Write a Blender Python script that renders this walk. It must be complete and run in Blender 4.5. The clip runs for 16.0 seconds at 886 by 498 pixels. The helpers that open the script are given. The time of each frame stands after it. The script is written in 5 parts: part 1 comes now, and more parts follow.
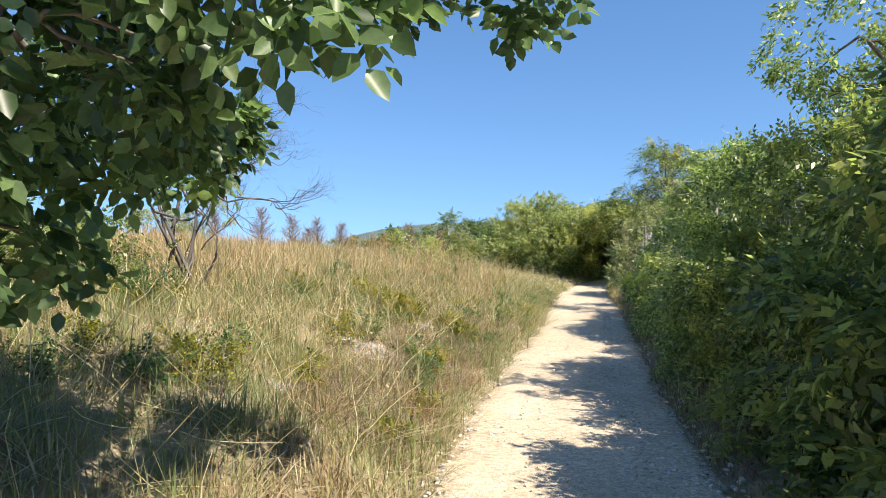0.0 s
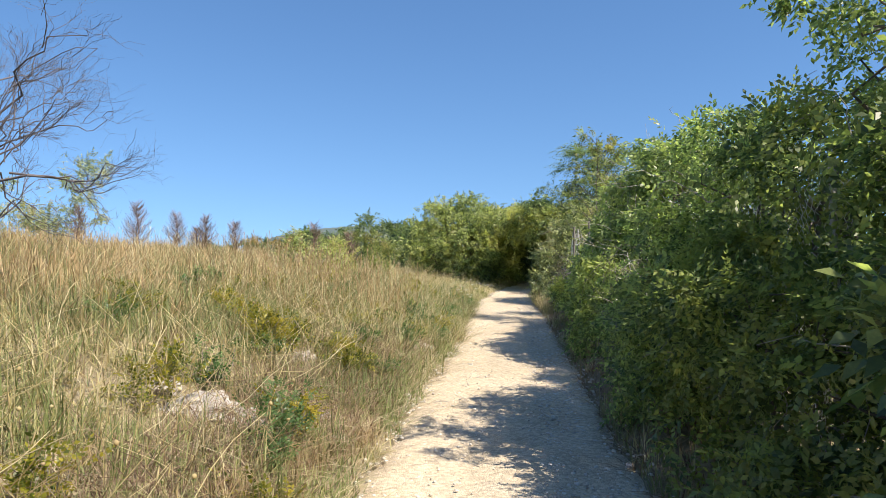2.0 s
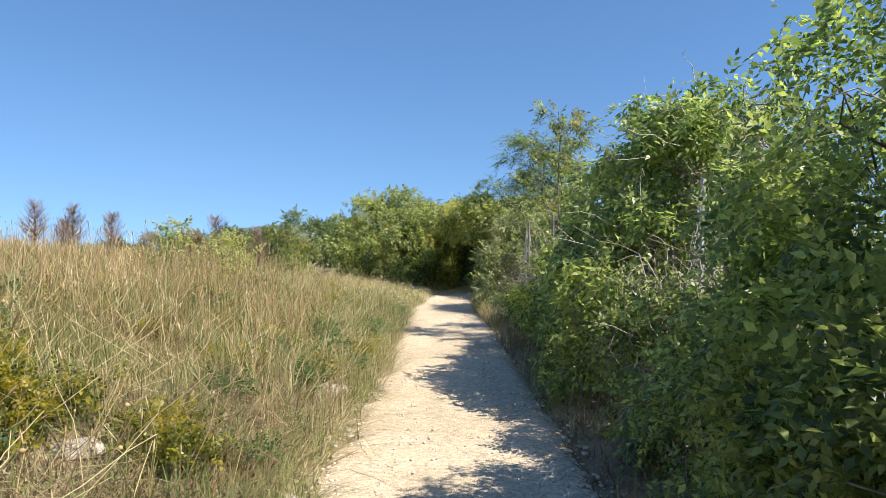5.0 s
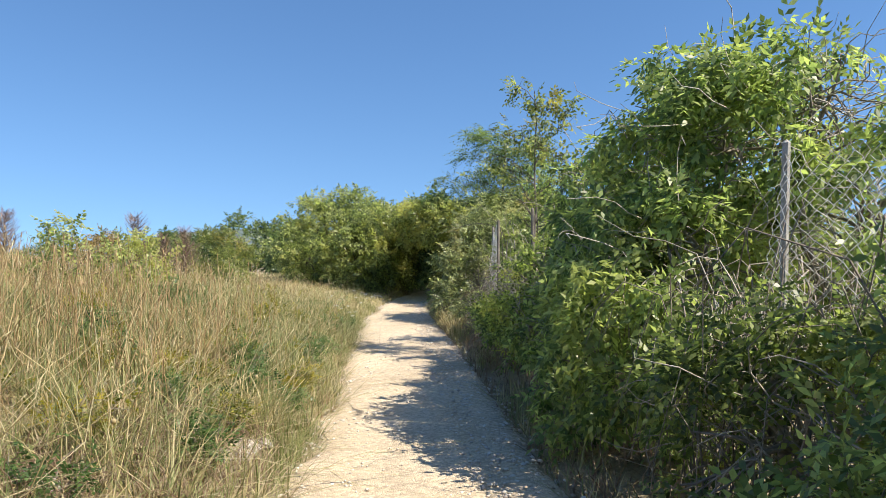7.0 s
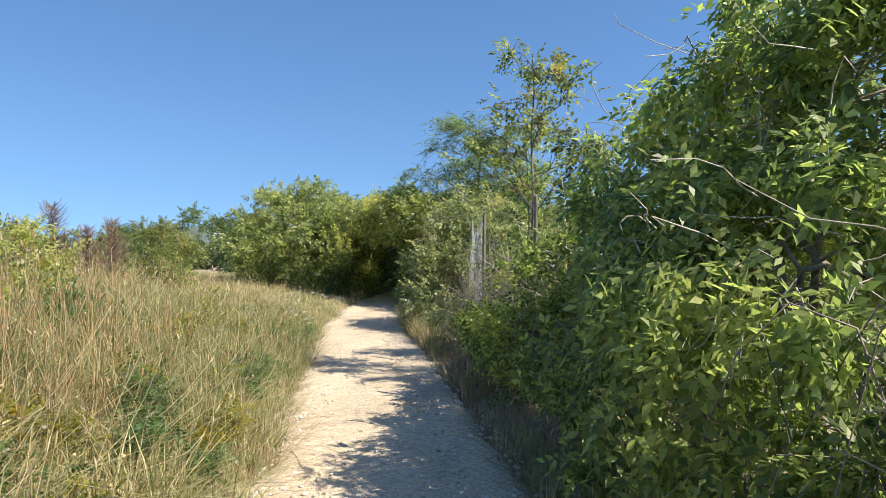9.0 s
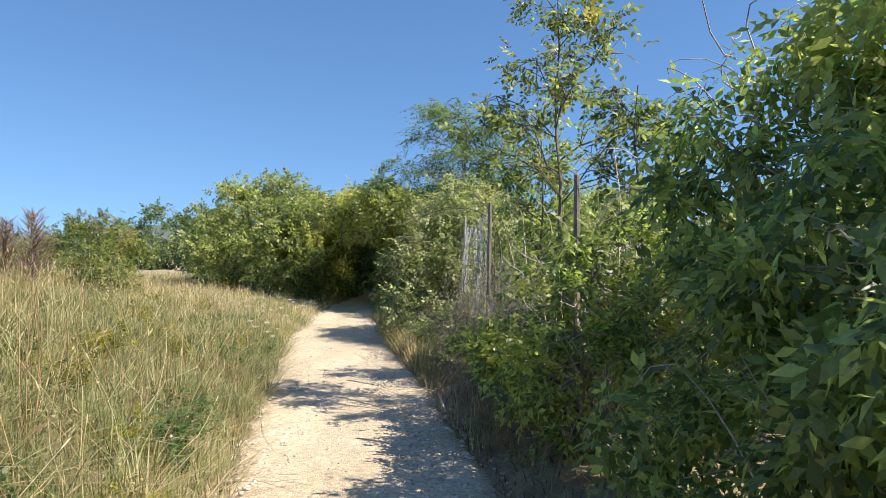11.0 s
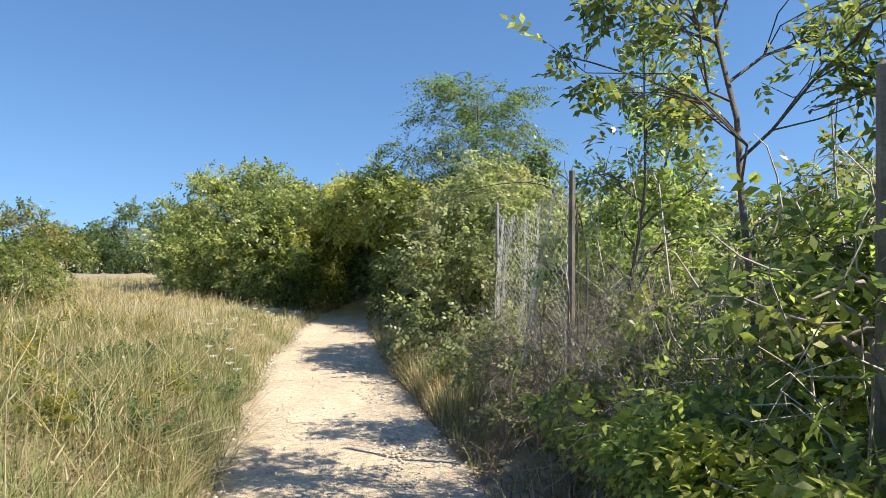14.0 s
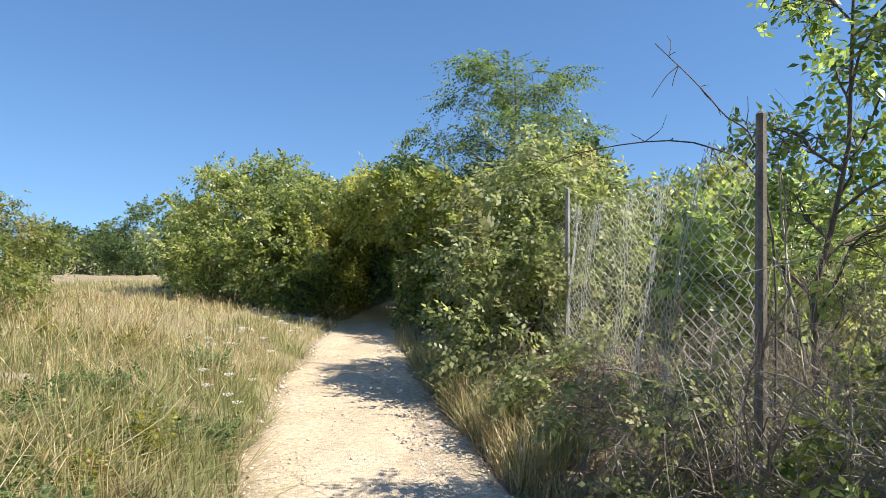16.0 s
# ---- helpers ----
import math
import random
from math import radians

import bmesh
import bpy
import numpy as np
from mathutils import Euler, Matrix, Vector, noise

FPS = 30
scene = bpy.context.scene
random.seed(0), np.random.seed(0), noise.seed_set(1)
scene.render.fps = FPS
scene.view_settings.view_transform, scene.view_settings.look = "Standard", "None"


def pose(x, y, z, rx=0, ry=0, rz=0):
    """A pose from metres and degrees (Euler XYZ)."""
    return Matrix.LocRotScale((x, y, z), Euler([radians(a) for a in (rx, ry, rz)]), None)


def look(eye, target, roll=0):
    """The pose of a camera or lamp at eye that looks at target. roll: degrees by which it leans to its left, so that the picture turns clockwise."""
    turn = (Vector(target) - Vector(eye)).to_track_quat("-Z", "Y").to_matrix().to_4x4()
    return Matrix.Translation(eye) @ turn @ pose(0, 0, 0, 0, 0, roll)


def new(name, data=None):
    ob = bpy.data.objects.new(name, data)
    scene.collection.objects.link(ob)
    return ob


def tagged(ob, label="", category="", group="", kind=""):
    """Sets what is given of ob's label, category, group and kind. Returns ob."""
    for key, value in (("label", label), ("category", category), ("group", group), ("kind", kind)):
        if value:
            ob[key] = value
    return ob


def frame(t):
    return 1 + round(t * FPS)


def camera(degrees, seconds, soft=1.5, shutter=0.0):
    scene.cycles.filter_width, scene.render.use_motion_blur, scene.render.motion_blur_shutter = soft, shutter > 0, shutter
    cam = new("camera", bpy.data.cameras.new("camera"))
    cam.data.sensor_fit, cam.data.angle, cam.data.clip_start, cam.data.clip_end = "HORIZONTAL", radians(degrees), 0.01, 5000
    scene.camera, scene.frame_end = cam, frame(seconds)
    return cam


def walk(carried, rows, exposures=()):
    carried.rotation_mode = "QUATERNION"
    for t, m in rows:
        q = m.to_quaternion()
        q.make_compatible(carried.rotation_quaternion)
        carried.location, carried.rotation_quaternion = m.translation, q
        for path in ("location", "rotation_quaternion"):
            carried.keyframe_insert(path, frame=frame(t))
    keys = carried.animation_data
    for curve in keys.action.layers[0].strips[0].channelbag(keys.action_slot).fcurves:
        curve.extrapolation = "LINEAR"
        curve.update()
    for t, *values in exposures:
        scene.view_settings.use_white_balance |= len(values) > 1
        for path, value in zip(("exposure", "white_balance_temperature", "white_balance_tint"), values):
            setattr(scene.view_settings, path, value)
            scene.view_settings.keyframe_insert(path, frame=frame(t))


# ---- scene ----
cam = camera(66.4, 16.0, soft=0.8)
METRES, EYE, TILT, LEAN, TURN = 14.8, 1.5, 0.0, 0.0, 0.0
ROWS = [
    (0.0, 0.0, 0.0, 0.0, -0.0, 0.0, -0.0),
    (0.5, 0.0059, 0.0358, -0.0006, -0.82, -0.01, 0.06),
    (1.0, 0.011, 0.0707, -0.0005, -2.99, 0.1, -0.12),
    (1.5, 0.0179, 0.1033, 0.0003, -5.28, 0.19, -0.16),
    (2.0, 0.0216, 0.137, -0.0002, -6.68, 0.24, -0.16),
    (2.5, 0.0297, 0.1691, -0.0005, -8.21, 0.16, -0.3),
    (3.0, 0.0336, 0.2001, -0.0009, -9.26, 0.35, -0.15),
    (3.5, 0.0364, 0.2334, -0.0008, -9.76, 0.28, -0.43),
    (4.0, 0.0416, 0.265, -0.0007, -10.47, 0.3, -0.44),
    (6.5, 0.0689, 0.4145, -0.0004, -15.39, 0.4, -0.38),
    (7.0, 0.0737, 0.4431, -0.0018, -16.35, 0.65, -0.25),
    (7.5, 0.079, 0.4725, -0.0014, -17.05, 0.67, -0.6),
    (8.0, 0.0872, 0.5014, -0.001, -17.91, 0.58, -0.51),
    (8.5, 0.0904, 0.533, -0.0015, -18.48, 0.56, -0.47),
    (9.0, 0.0988, 0.562, -0.0023, -19.37, 0.62, -0.71),
    (11.5, 0.1304, 0.7135, -0.0022, -21.84, 0.7, -0.83),
    (12.0, 0.1364, 0.7442, -0.0027, -21.84, 0.74, -0.62),
    (12.5, 0.1419, 0.7755, -0.0024, -21.78, 0.75, -0.67),
    (13.0, 0.1507, 0.8046, -0.0014, -22.22, 0.77, -0.68),
    (13.5, 0.1557, 0.835, -0.0027, -22.43, 0.85, -0.64),
    (14.0, 0.1656, 0.8648, -0.0029, -22.51, 0.8, -0.66),
    (14.5, 0.1726, 0.8929, -0.0031, -22.54, 0.8, -0.61),
    (15.0, 0.1752, 0.9232, -0.0031, -22.23, 0.91, -0.67),
    (15.5, 0.1814, 0.9519, -0.0037, -21.93, 0.95, -0.85),
    (16.0, 0.185, 0.9804, -0.0048, -21.26, 0.96, -0.73),
]
walk(cam, [(t, pose(0, 0, EYE, TILT, LEAN, TURN) @ pose(METRES * x, METRES * y, METRES * z, 90 + pitch, roll, yaw)) for t, x, y, z, yaw, pitch, roll in ROWS],
     exposures=[(0.0, 0.95), (0.5, 0.85), (1.2, 0.78), (16.0, 0.78)])

# ---- daylight ----
SUN_UP, SUN_AZ = 50.0, 134.0     # degrees above the horizon; clockwise from +y
world = bpy.data.worlds.new("sky")
scene.world = world
world.use_nodes = True
wn = world.node_tree.nodes
sky = wn.new("ShaderNodeTexSky")
sky.sky_type, sky.sun_disc = "NISHITA", False
sky.sun_elevation, sky.sun_rotation = radians(SUN_UP), radians(SUN_AZ)
sky.air_density, sky.dust_density, sky.ozone_density = 1.0, 0.15, 5.0
wn["Background"].inputs["Strength"].default_value = 0.104
# the sky's lowest band is lifted, so that the horizon stays clear and blue
sky_co, sky_split, sky_join, sky_lift = wn.new("ShaderNodeTexCoord"), wn.new("ShaderNodeSeparateXYZ"), wn.new("ShaderNodeCombineXYZ"), wn.new("ShaderNodeMath")
sky_lift.operation = "MULTIPLY_ADD"
sky_lift.inputs[1].default_value, sky_lift.inputs[2].default_value = 0.82, 0.14
for a, b in ((sky_co.outputs["Generated"], sky_split.inputs[0]), (sky_split.outputs[0], sky_join.inputs[0]), (sky_split.outputs[1], sky_join.inputs[1]),
             (sky_split.outputs[2], sky_lift.inputs[0]), (sky_lift.outputs[0], sky_join.inputs[2]), (sky_join.outputs[0], sky.inputs["Vector"])):
    world.node_tree.links.new(a, b)
clear = wn.new("ShaderNodeHueSaturation")
clear.inputs["Saturation"].default_value = 1.1
world.node_tree.links.new(sky.outputs["Color"], clear.inputs["Color"])
world.node_tree.links.new(clear.outputs["Color"], wn["Background"].inputs["Color"])
sun_data = bpy.data.lights.new("sun", "SUN")
sun_data.energy, sun_data.angle, sun_data.color = 5.0, radians(0.53), (1.0, 0.90, 0.75)
sun = new("sun", sun_data)
SUN_DIR = Vector((math.sin(radians(SUN_AZ)) * math.cos(radians(SUN_UP)), math.cos(radians(SUN_AZ)) * math.cos(radians(SUN_UP)), math.sin(radians(SUN_UP))))
sun.matrix_world = look(SUN_DIR * 60, (0, 0, 0))


# ---- materials ----
def material(name):
    m = bpy.data.materials.new(name)
    m.use_nodes = True
    nt = m.node_tree
    return m, nt, nt.nodes, nt.nodes["Principled BSDF"]


def noise_node(nt, scale, detail=4.0, rough=0.55, coords="Object"):
    co = nt.nodes.new("ShaderNodeTexCoord")
    n = nt.nodes.new("ShaderNodeTexNoise")
    n.inputs["Scale"].default_value, n.inputs["Detail"].default_value, n.inputs["Roughness"].default_value = scale, detail, rough
    nt.links.new(co.outputs[coords], n.inputs["Vector"])
    return n


def ramp_node(nt, source, stops):
    r = nt.nodes.new("ShaderNodeValToRGB")
    e = r.color_ramp.elements
    while len(e) < len(stops):
        e.new(0.5)
    for el, (p, c) in zip(e, stops):
        el.position, el.color = p, (*c, 1)
    nt.links.new(source, r.inputs["Fac"])
    return r


def mix_node(nt, fac, a, b, mode="MIX"):
    m = nt.nodes.new("ShaderNodeMix")
    m.data_type, m.blend_type = "RGBA", mode
    for key, val in ((0, fac), (6, a), (7, b)):
        if hasattr(val, "links"):
            nt.links.new(val, m.inputs[key])
        elif key == 0:
            m.inputs[0].default_value = val
        else:
            m.inputs[key].default_value = (*val, 1)
    return m.outputs[2]


def bump(nt, bsdf, height, strength, distance):
    b = nt.nodes.new("ShaderNodeBump")
    b.inputs["Strength"].default_value, b.inputs["Distance"].default_value = strength, distance
    nt.links.new(height, b.inputs["Height"])
    nt.links.new(b.outputs["Normal"], bsdf.inputs["Normal"])


def leaf_material(name, dark, light, tint, tint_from=0.55, patch=1.1, through_light=0.45, rough=0.4):
    """Leaves: each its own shade between dark and light, whole patches turned towards tint, some light passing through."""
    m, nt, n, p = material(name)
    geo = n.new("ShaderNodeNewGeometry")
    base = ramp_node(nt, geo.outputs["Random Per Island"], [(0.0, tuple(c * 0.6 for c in dark)), (0.35, dark), (0.75, light), (1.0, tuple(c * 1.45 for c in light))])
    patches = ramp_node(nt, noise_node(nt, patch, 3).outputs["Fac"], [(tint_from, (0, 0, 0)), (tint_from + 0.16, (1, 1, 1))])
    col = mix_node(nt, patches.outputs["Color"], base.outputs["Color"], tint)
    spots = ramp_node(nt, noise_node(nt, 60, 2).outputs["Fac"], [(0.35, (0.82, 0.82, 0.8)), (0.7, (1.08, 1.06, 1.0))])
    col = mix_node(nt, 1.0, col, spots.outputs["Color"], "MULTIPLY")
    nt.links.new(col, p.inputs["Base Color"])
    p.inputs["Roughness"].default_value = rough
    p.inputs["Specular IOR Level"].default_value = 0.5
    t = n.new("ShaderNodeBsdfTranslucent")
    nt.links.new(mix_node(nt, 1.0, col, (2.25, 2.4, 1.75), "MULTIPLY"), t.inputs["Color"])
    mx = n.new("ShaderNodeMixShader")
    mx.inputs["Fac"].default_value = through_light
    nt.links.new(p.outputs["BSDF"], mx.inputs[1])
    nt.links.new(t.outputs["BSDF"], mx.inputs[2])
    nt.links.new(mx.outputs["Shader"], n["Material Output"].inputs["Surface"])
    return m


def grass_material(name, stops, green, green_from=0.5, brown=(0.36, 0.24, 0.13)):
    """Dry and green blades: each blade its own shade, green where patches are fresher."""
    m, nt, n, p = material(name)
    geo = n.new("ShaderNodeNewGeometry")
    base = ramp_node(nt, geo.outputs["Random Per Island"], stops)
    patches = ramp_node(nt, noise_node(nt, 0.75, 4).outputs["Fac"], [(green_from, (0, 0, 0)), (green_from + 0.14, (0.85, 0.85, 0.85))])
    col = mix_node(nt, patches.outputs["Color"], base.outputs["Color"], green)
    worn = ramp_node(nt, noise_node(nt, 1.9, 3).outputs["Fac"], [(0.55, (0, 0, 0)), (0.68, (0.7, 0.7, 0.7))])
    col = mix_node(nt, worn.outputs["Color"], col, brown)
    nt.links.new(col, p.inputs["Base Color"])
    p.inputs["Roughness"].default_value = 0.6
    t = n.new("ShaderNodeBsdfTranslucent")
    nt.links.new(col, t.inputs["Color"])
    mx = n.new("ShaderNodeMixShader")
    mx.inputs["Fac"].default_value = 0.3
    nt.links.new(p.outputs["BSDF"], mx.inputs[1])
    nt.links.new(t.outputs["BSDF"], mx.inputs[2])
    nt.links.new(mx.outputs["Shader"], n["Material Output"].inputs["Surface"])
    return m


def rough_material(name, stops, scale, fine=40.0, bump_strength=0.5, bump_distance=0.01, rough=0.9, coords="Object"):
    m, nt, n, p = material(name)
    big = ramp_node(nt, noise_node(nt, scale, 6, 0.6, coords).outputs["Fac"], stops)
    small = noise_node(nt, fine, 5, 0.65, coords)
    shade = ramp_node(nt, small.outputs["Fac"], [(0.3, (0.72, 0.72, 0.72)), (0.7, (1.2, 1.2, 1.2))])
    nt.links.new(mix_node(nt, 1.0, big.outputs["Color"], shade.outputs["Color"], "MULTIPLY"), p.inputs["Base Color"])
    p.inputs["Roughness"].default_value = rough
    bump(nt, p, small.outputs["Fac"], bump_strength, bump_distance)
    return m


def gravel_material():
    """Trodden limestone grit: pale dust with embedded stones of many sizes, worn smoother along the middle."""
    m, nt, n, p = material("limestone_grit")
    dust = ramp_node(nt, noise_node(nt, 0.9, 6, 0.6).outputs["Fac"], [(0.3, (0.47, 0.385, 0.275)), (0.55, (0.58, 0.48, 0.355)), (0.75, (0.62, 0.53, 0.41))])
    co = n.new("ShaderNodeTexCoord")
    heights = []
    col = dust.outputs["Color"]
    for scale, amount in ((34.0, 0.55), (85.0, 0.4)):
        v = n.new("ShaderNodeTexVoronoi")
        v.inputs["Scale"].default_value = scale
        nt.links.new(co.outputs["Object"], v.inputs["Vector"])
        sep = n.new("ShaderNodeSeparateColor")
        nt.links.new(v.outputs["Color"], sep.inputs["Color"])
        tone = ramp_node(nt, sep.outputs[0], [(0.0, (0.62, 0.6, 0.58)), (0.45, (0.95, 0.94, 0.92)), (1.0, (1.35, 1.34, 1.3))])
        col = mix_node(nt, amount, col, mix_node(nt, 1.0, col, tone.outputs["Color"], "MULTIPLY"))
        heights.append(v.outputs["Distance"])
    nt.links.new(col, p.inputs["Base Color"])
    p.inputs["Roughness"].default_value = 0.92
    add = n.new("ShaderNodeMath")
    nt.links.new(heights[0], add.inputs[0])
    nt.links.new(heights[1], add.inputs[1])
    b = n.new("ShaderNodeBump")
    b.invert = True
    b.inputs["Strength"].default_value, b.inputs["Distance"].default_value = 0.6, 0.012
    nt.links.new(add.outputs[0], b.inputs["Height"])
    nt.links.new(b.outputs["Normal"], p.inputs["Normal"])
    return m


M_ASH = leaf_material("ash_leaf", (0.085, 0.122, 0.042), (0.205, 0.245, 0.08), (0.30, 0.305, 0.085), 0.52)
M_NEAR = leaf_material("mulberry_leaf", (0.06, 0.105, 0.042), (0.135, 0.20, 0.085), (0.21, 0.27, 0.065), 0.58, 1.6, 0.4, 0.38)
M_FRESH = leaf_material("walnut_leaf", (0.125, 0.178, 0.06), (0.285, 0.34, 0.12), (0.33, 0.365, 0.12), 0.52, 0.9)
M_YELLOW = leaf_material("turning_leaf", (0.12, 0.15, 0.05), (0.225, 0.245, 0.085), (0.36, 0.27, 0.085), 0.56, 1.4)
M_LIME = leaf_material("lime_leaf", (0.12, 0.168, 0.05), (0.275, 0.33, 0.095), (0.42, 0.42, 0.11), 0.54, 2.2)
M_GREY = leaf_material("silvery_leaf", (0.17, 0.195, 0.09), (0.30, 0.32, 0.165), (0.36, 0.32, 0.16), 0.55, 1.2)
M_LOCUST = leaf_material("locust_leaf", (0.075, 0.115, 0.045), (0.14, 0.185, 0.075), (0.19, 0.21, 0.06), 0.6)
# dark leaf green; on the tunnel's closing bushes it stands in for shade
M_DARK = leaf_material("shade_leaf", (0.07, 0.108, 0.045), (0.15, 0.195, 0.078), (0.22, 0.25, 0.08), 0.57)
M_BUSH = leaf_material("field_maple_leaf", (0.155, 0.19, 0.075), (0.31, 0.34, 0.13), (0.40, 0.385, 0.125), 0.5, 0.7)
M_RUST = leaf_material("rusty_leaf", (0.17, 0.13, 0.05), (0.27, 0.20, 0.08), (0.25, 0.13, 0.05), 0.55)
M_GRASS = grass_material("meadow_grass", [(0.0, (0.20, 0.21, 0.065)), (0.3, (0.38, 0.34, 0.14)), (0.65, (0.54, 0.47, 0.25)), (1.0, (0.70, 0.61, 0.38))], (0.24, 0.275, 0.10), 0.44)
M_STRAW = grass_material("straw", [(0.0, (0.40, 0.30, 0.13)), (0.6, (0.58, 0.47, 0.24)), (1.0, (0.68, 0.58, 0.36))], (0.42, 0.38, 0.16), 0.6)
M_BLEACHED = grass_material("bleached_straw", [(0.0, (0.60, 0.50, 0.26)), (0.6, (0.74, 0.65, 0.38)), (1.0, (0.80, 0.73, 0.50))], (0.68, 0.62, 0.32), 0.6, (0.62, 0.52, 0.32))
M_RUSTGRASS = grass_material("russet_grass", [(0.0, (0.32, 0.21, 0.10)), (0.5, (0.52, 0.37, 0.19)), (1.0, (0.68, 0.52, 0.30))], (0.38, 0.34, 0.14), 0.55)
M_GREENGRASS = grass_material("green_grass", [(0.0, (0.15, 0.19, 0.06)), (0.6, (0.25, 0.28, 0.10)), (1.0, (0.38, 0.37, 0.16))], (0.20, 0.25, 0.10), 0.5)
M_LITTER = grass_material("straw_litter", [(0.0, (0.24, 0.17, 0.10)), (0.4, (0.45, 0.36, 0.22)), (1.0, (0.70, 0.61, 0.42))], (0.42, 0.34, 0.21), 0.5)
M_BROWNHERB = grass_material("brown_herb", [(0.0, (0.16, 0.10, 0.065)), (0.5, (0.30, 0.20, 0.13)), (1.0, (0.48, 0.37, 0.26))], (0.34, 0.25, 0.15), 0.6)
M_WEED = leaf_material("weed_leaf", (0.10, 0.12, 0.02), (0.24, 0.22, 0.03), (0.34, 0.27, 0.03), 0.5, 3.0)
M_GREENWEED = leaf_material("green_weed_leaf", (0.05, 0.10, 0.03), (0.11, 0.18, 0.06), (0.13, 0.20, 0.09), 0.5, 3.0)
M_BARK = rough_material("grey_bark", [(0.3, (0.09, 0.075, 0.06)), (0.7, (0.20, 0.17, 0.14))], 6, 50, 0.7, 0.01)
M_TWIG = rough_material("dry_twig", [(0.3, (0.17, 0.14, 0.115)), (0.7, (0.34, 0.30, 0.25))], 5, 60, 0.4, 0.004)
M_PALETWIG = rough_material("bleached_twig", [(0.3, (0.30, 0.27, 0.23)), (0.7, (0.50, 0.46, 0.40))], 5, 60, 0.4, 0.004)
M_DEAD = rough_material("dead_wood", [(0.3, (0.075, 0.065, 0.065)), (0.7, (0.17, 0.145, 0.14))], 5, 60, 0.4, 0.004)
M_RUSTTWIG = rough_material("rusty_dead_twig", [(0.3, (0.16, 0.105, 0.08)), (0.7, (0.29, 0.20, 0.15))], 5, 60, 0.4, 0.004)
M_POST = rough_material("weathered_post", [(0.3, (0.30, 0.28, 0.25)), (0.7, (0.47, 0.45, 0.41))], 9, 80, 0.5, 0.004, 0.75)
M_DARKPOST = rough_material("dark_weathered_post", [(0.3, (0.13, 0.11, 0.09)), (0.7, (0.27, 0.24, 0.2))], 9, 80, 0.6, 0.005, 0.85)
M_ROCK = rough_material("limestone", [(0.25, (0.26, 0.22, 0.18)), (0.5, (0.50, 0.45, 0.40)), (0.8, (0.66, 0.62, 0.58))], 9, 45, 0.8, 0.02)
M_EARTH = rough_material("dry_earth", [(0.3, (0.22, 0.17, 0.11)), (0.5, (0.33, 0.27, 0.17)), (0.7, (0.44, 0.37, 0.25))], 1.3, 30, 0.9, 0.03)
M_GRAVEL = gravel_material()
# woodland green shifted towards blue: distance haze as base colour
M_HILL = rough_material("haze_tinted_hill", [(0.3, (0.075, 0.11, 0.10)), (0.7, (0.12, 0.15, 0.125))], 0.012, 0.05, 1.0, 3.0)
M_WIRE, _nt, _n, _p = material("galvanised_wire")
_p.inputs["Metallic"].default_value, _p.inputs["Roughness"].default_value = 0.25, 0.45
nz = ramp_node(_nt, noise_node(_nt, 14, 3).outputs["Fac"], [(0.35, (0.55, 0.54, 0.52)), (0.65, (0.75, 0.75, 0.75))])
_nt.links.new(nz.outputs["Color"], _p.inputs["Base Color"])

# ---- plan: the path's edges, the bank, the lie of the land ----
PATH_Y = (-12, 0, 4.3, 6.9, 8, 10, 13.3, 15, 18, 20.2, 22.2, 25, 27, 30.4, 36, 44, 60)
PATH_L = (-3.0, -0.85, -0.1, 0.38, 0.65, 1.1, 1.93, 2.25, 2.87, 3.32, 3.8, 4.62, 5.25, 6.43, 9.0, 13.5, 23.5)
PATH_R = (-1.1, 1.0, 1.76, 2.25, 2.48, 2.9, 3.62, 3.98, 4.62, 5.03, 5.42, 6.1, 6.62, 7.75, 10.3, 14.8, 24.8)


def left_edge(y):
    return np.interp(y, PATH_Y, PATH_L)


def right_edge(y):
    return np.interp(y, PATH_Y, PATH_R)


def wobble(x, y, k=1.0):
    return (np.sin(1.7 * k * x + 0.6) * np.sin(1.3 * k * y + 1.1) + 0.6 * np.sin(3.1 * k * x - 1.9 * k * y) + 0.4 * np.sin(5.3 * k * y + 2.2 * k * x + 0.7)) / 2


def ground_z(x, y):
    """Height of the ground: level path, a grassy bank on one side that dies out into a field, a slight lip on the other."""
    x, y = np.asarray(x, float), np.asarray(y, float)
    dl = np.maximum(left_edge(y) - x, 0.0)
    dr = np.maximum(x - right_edge(y), 0.0)
    high = np.interp(y - 0.8 * np.minimum(dl, 8), (-10, 14, 20, 27, 40), (1.08, 1.12, 0.75, 0.42, 0.2))
    z = high * (1 - np.exp(-dl / 1.75)) + 0.012 * np.minimum(dl, 12) * np.interp(y, (12, 24), (1, 0))
    z += 0.085 * np.clip(dl - 2.5, 0, 5) * np.interp(y, (0, 6, 13, 24), (0.4, 1, 1, 0.25))
    z += 0.16 * (1 - np.exp(-dr / 0.5))
    off = np.clip((dl + dr) / 0.35, 0, 1)
    z += off * 0.07 * wobble(x, y, 1.0) + off * 0.025 * wobble(x + 3, y, 3.7)
    far = np.clip((np.hypot(x, y) - 60) / 200, 0, 1)
    return z * (1 - far) - 0.035 * (1 - off) - 6 * far


# ---- builders ----
rng = np.random.default_rng(7)


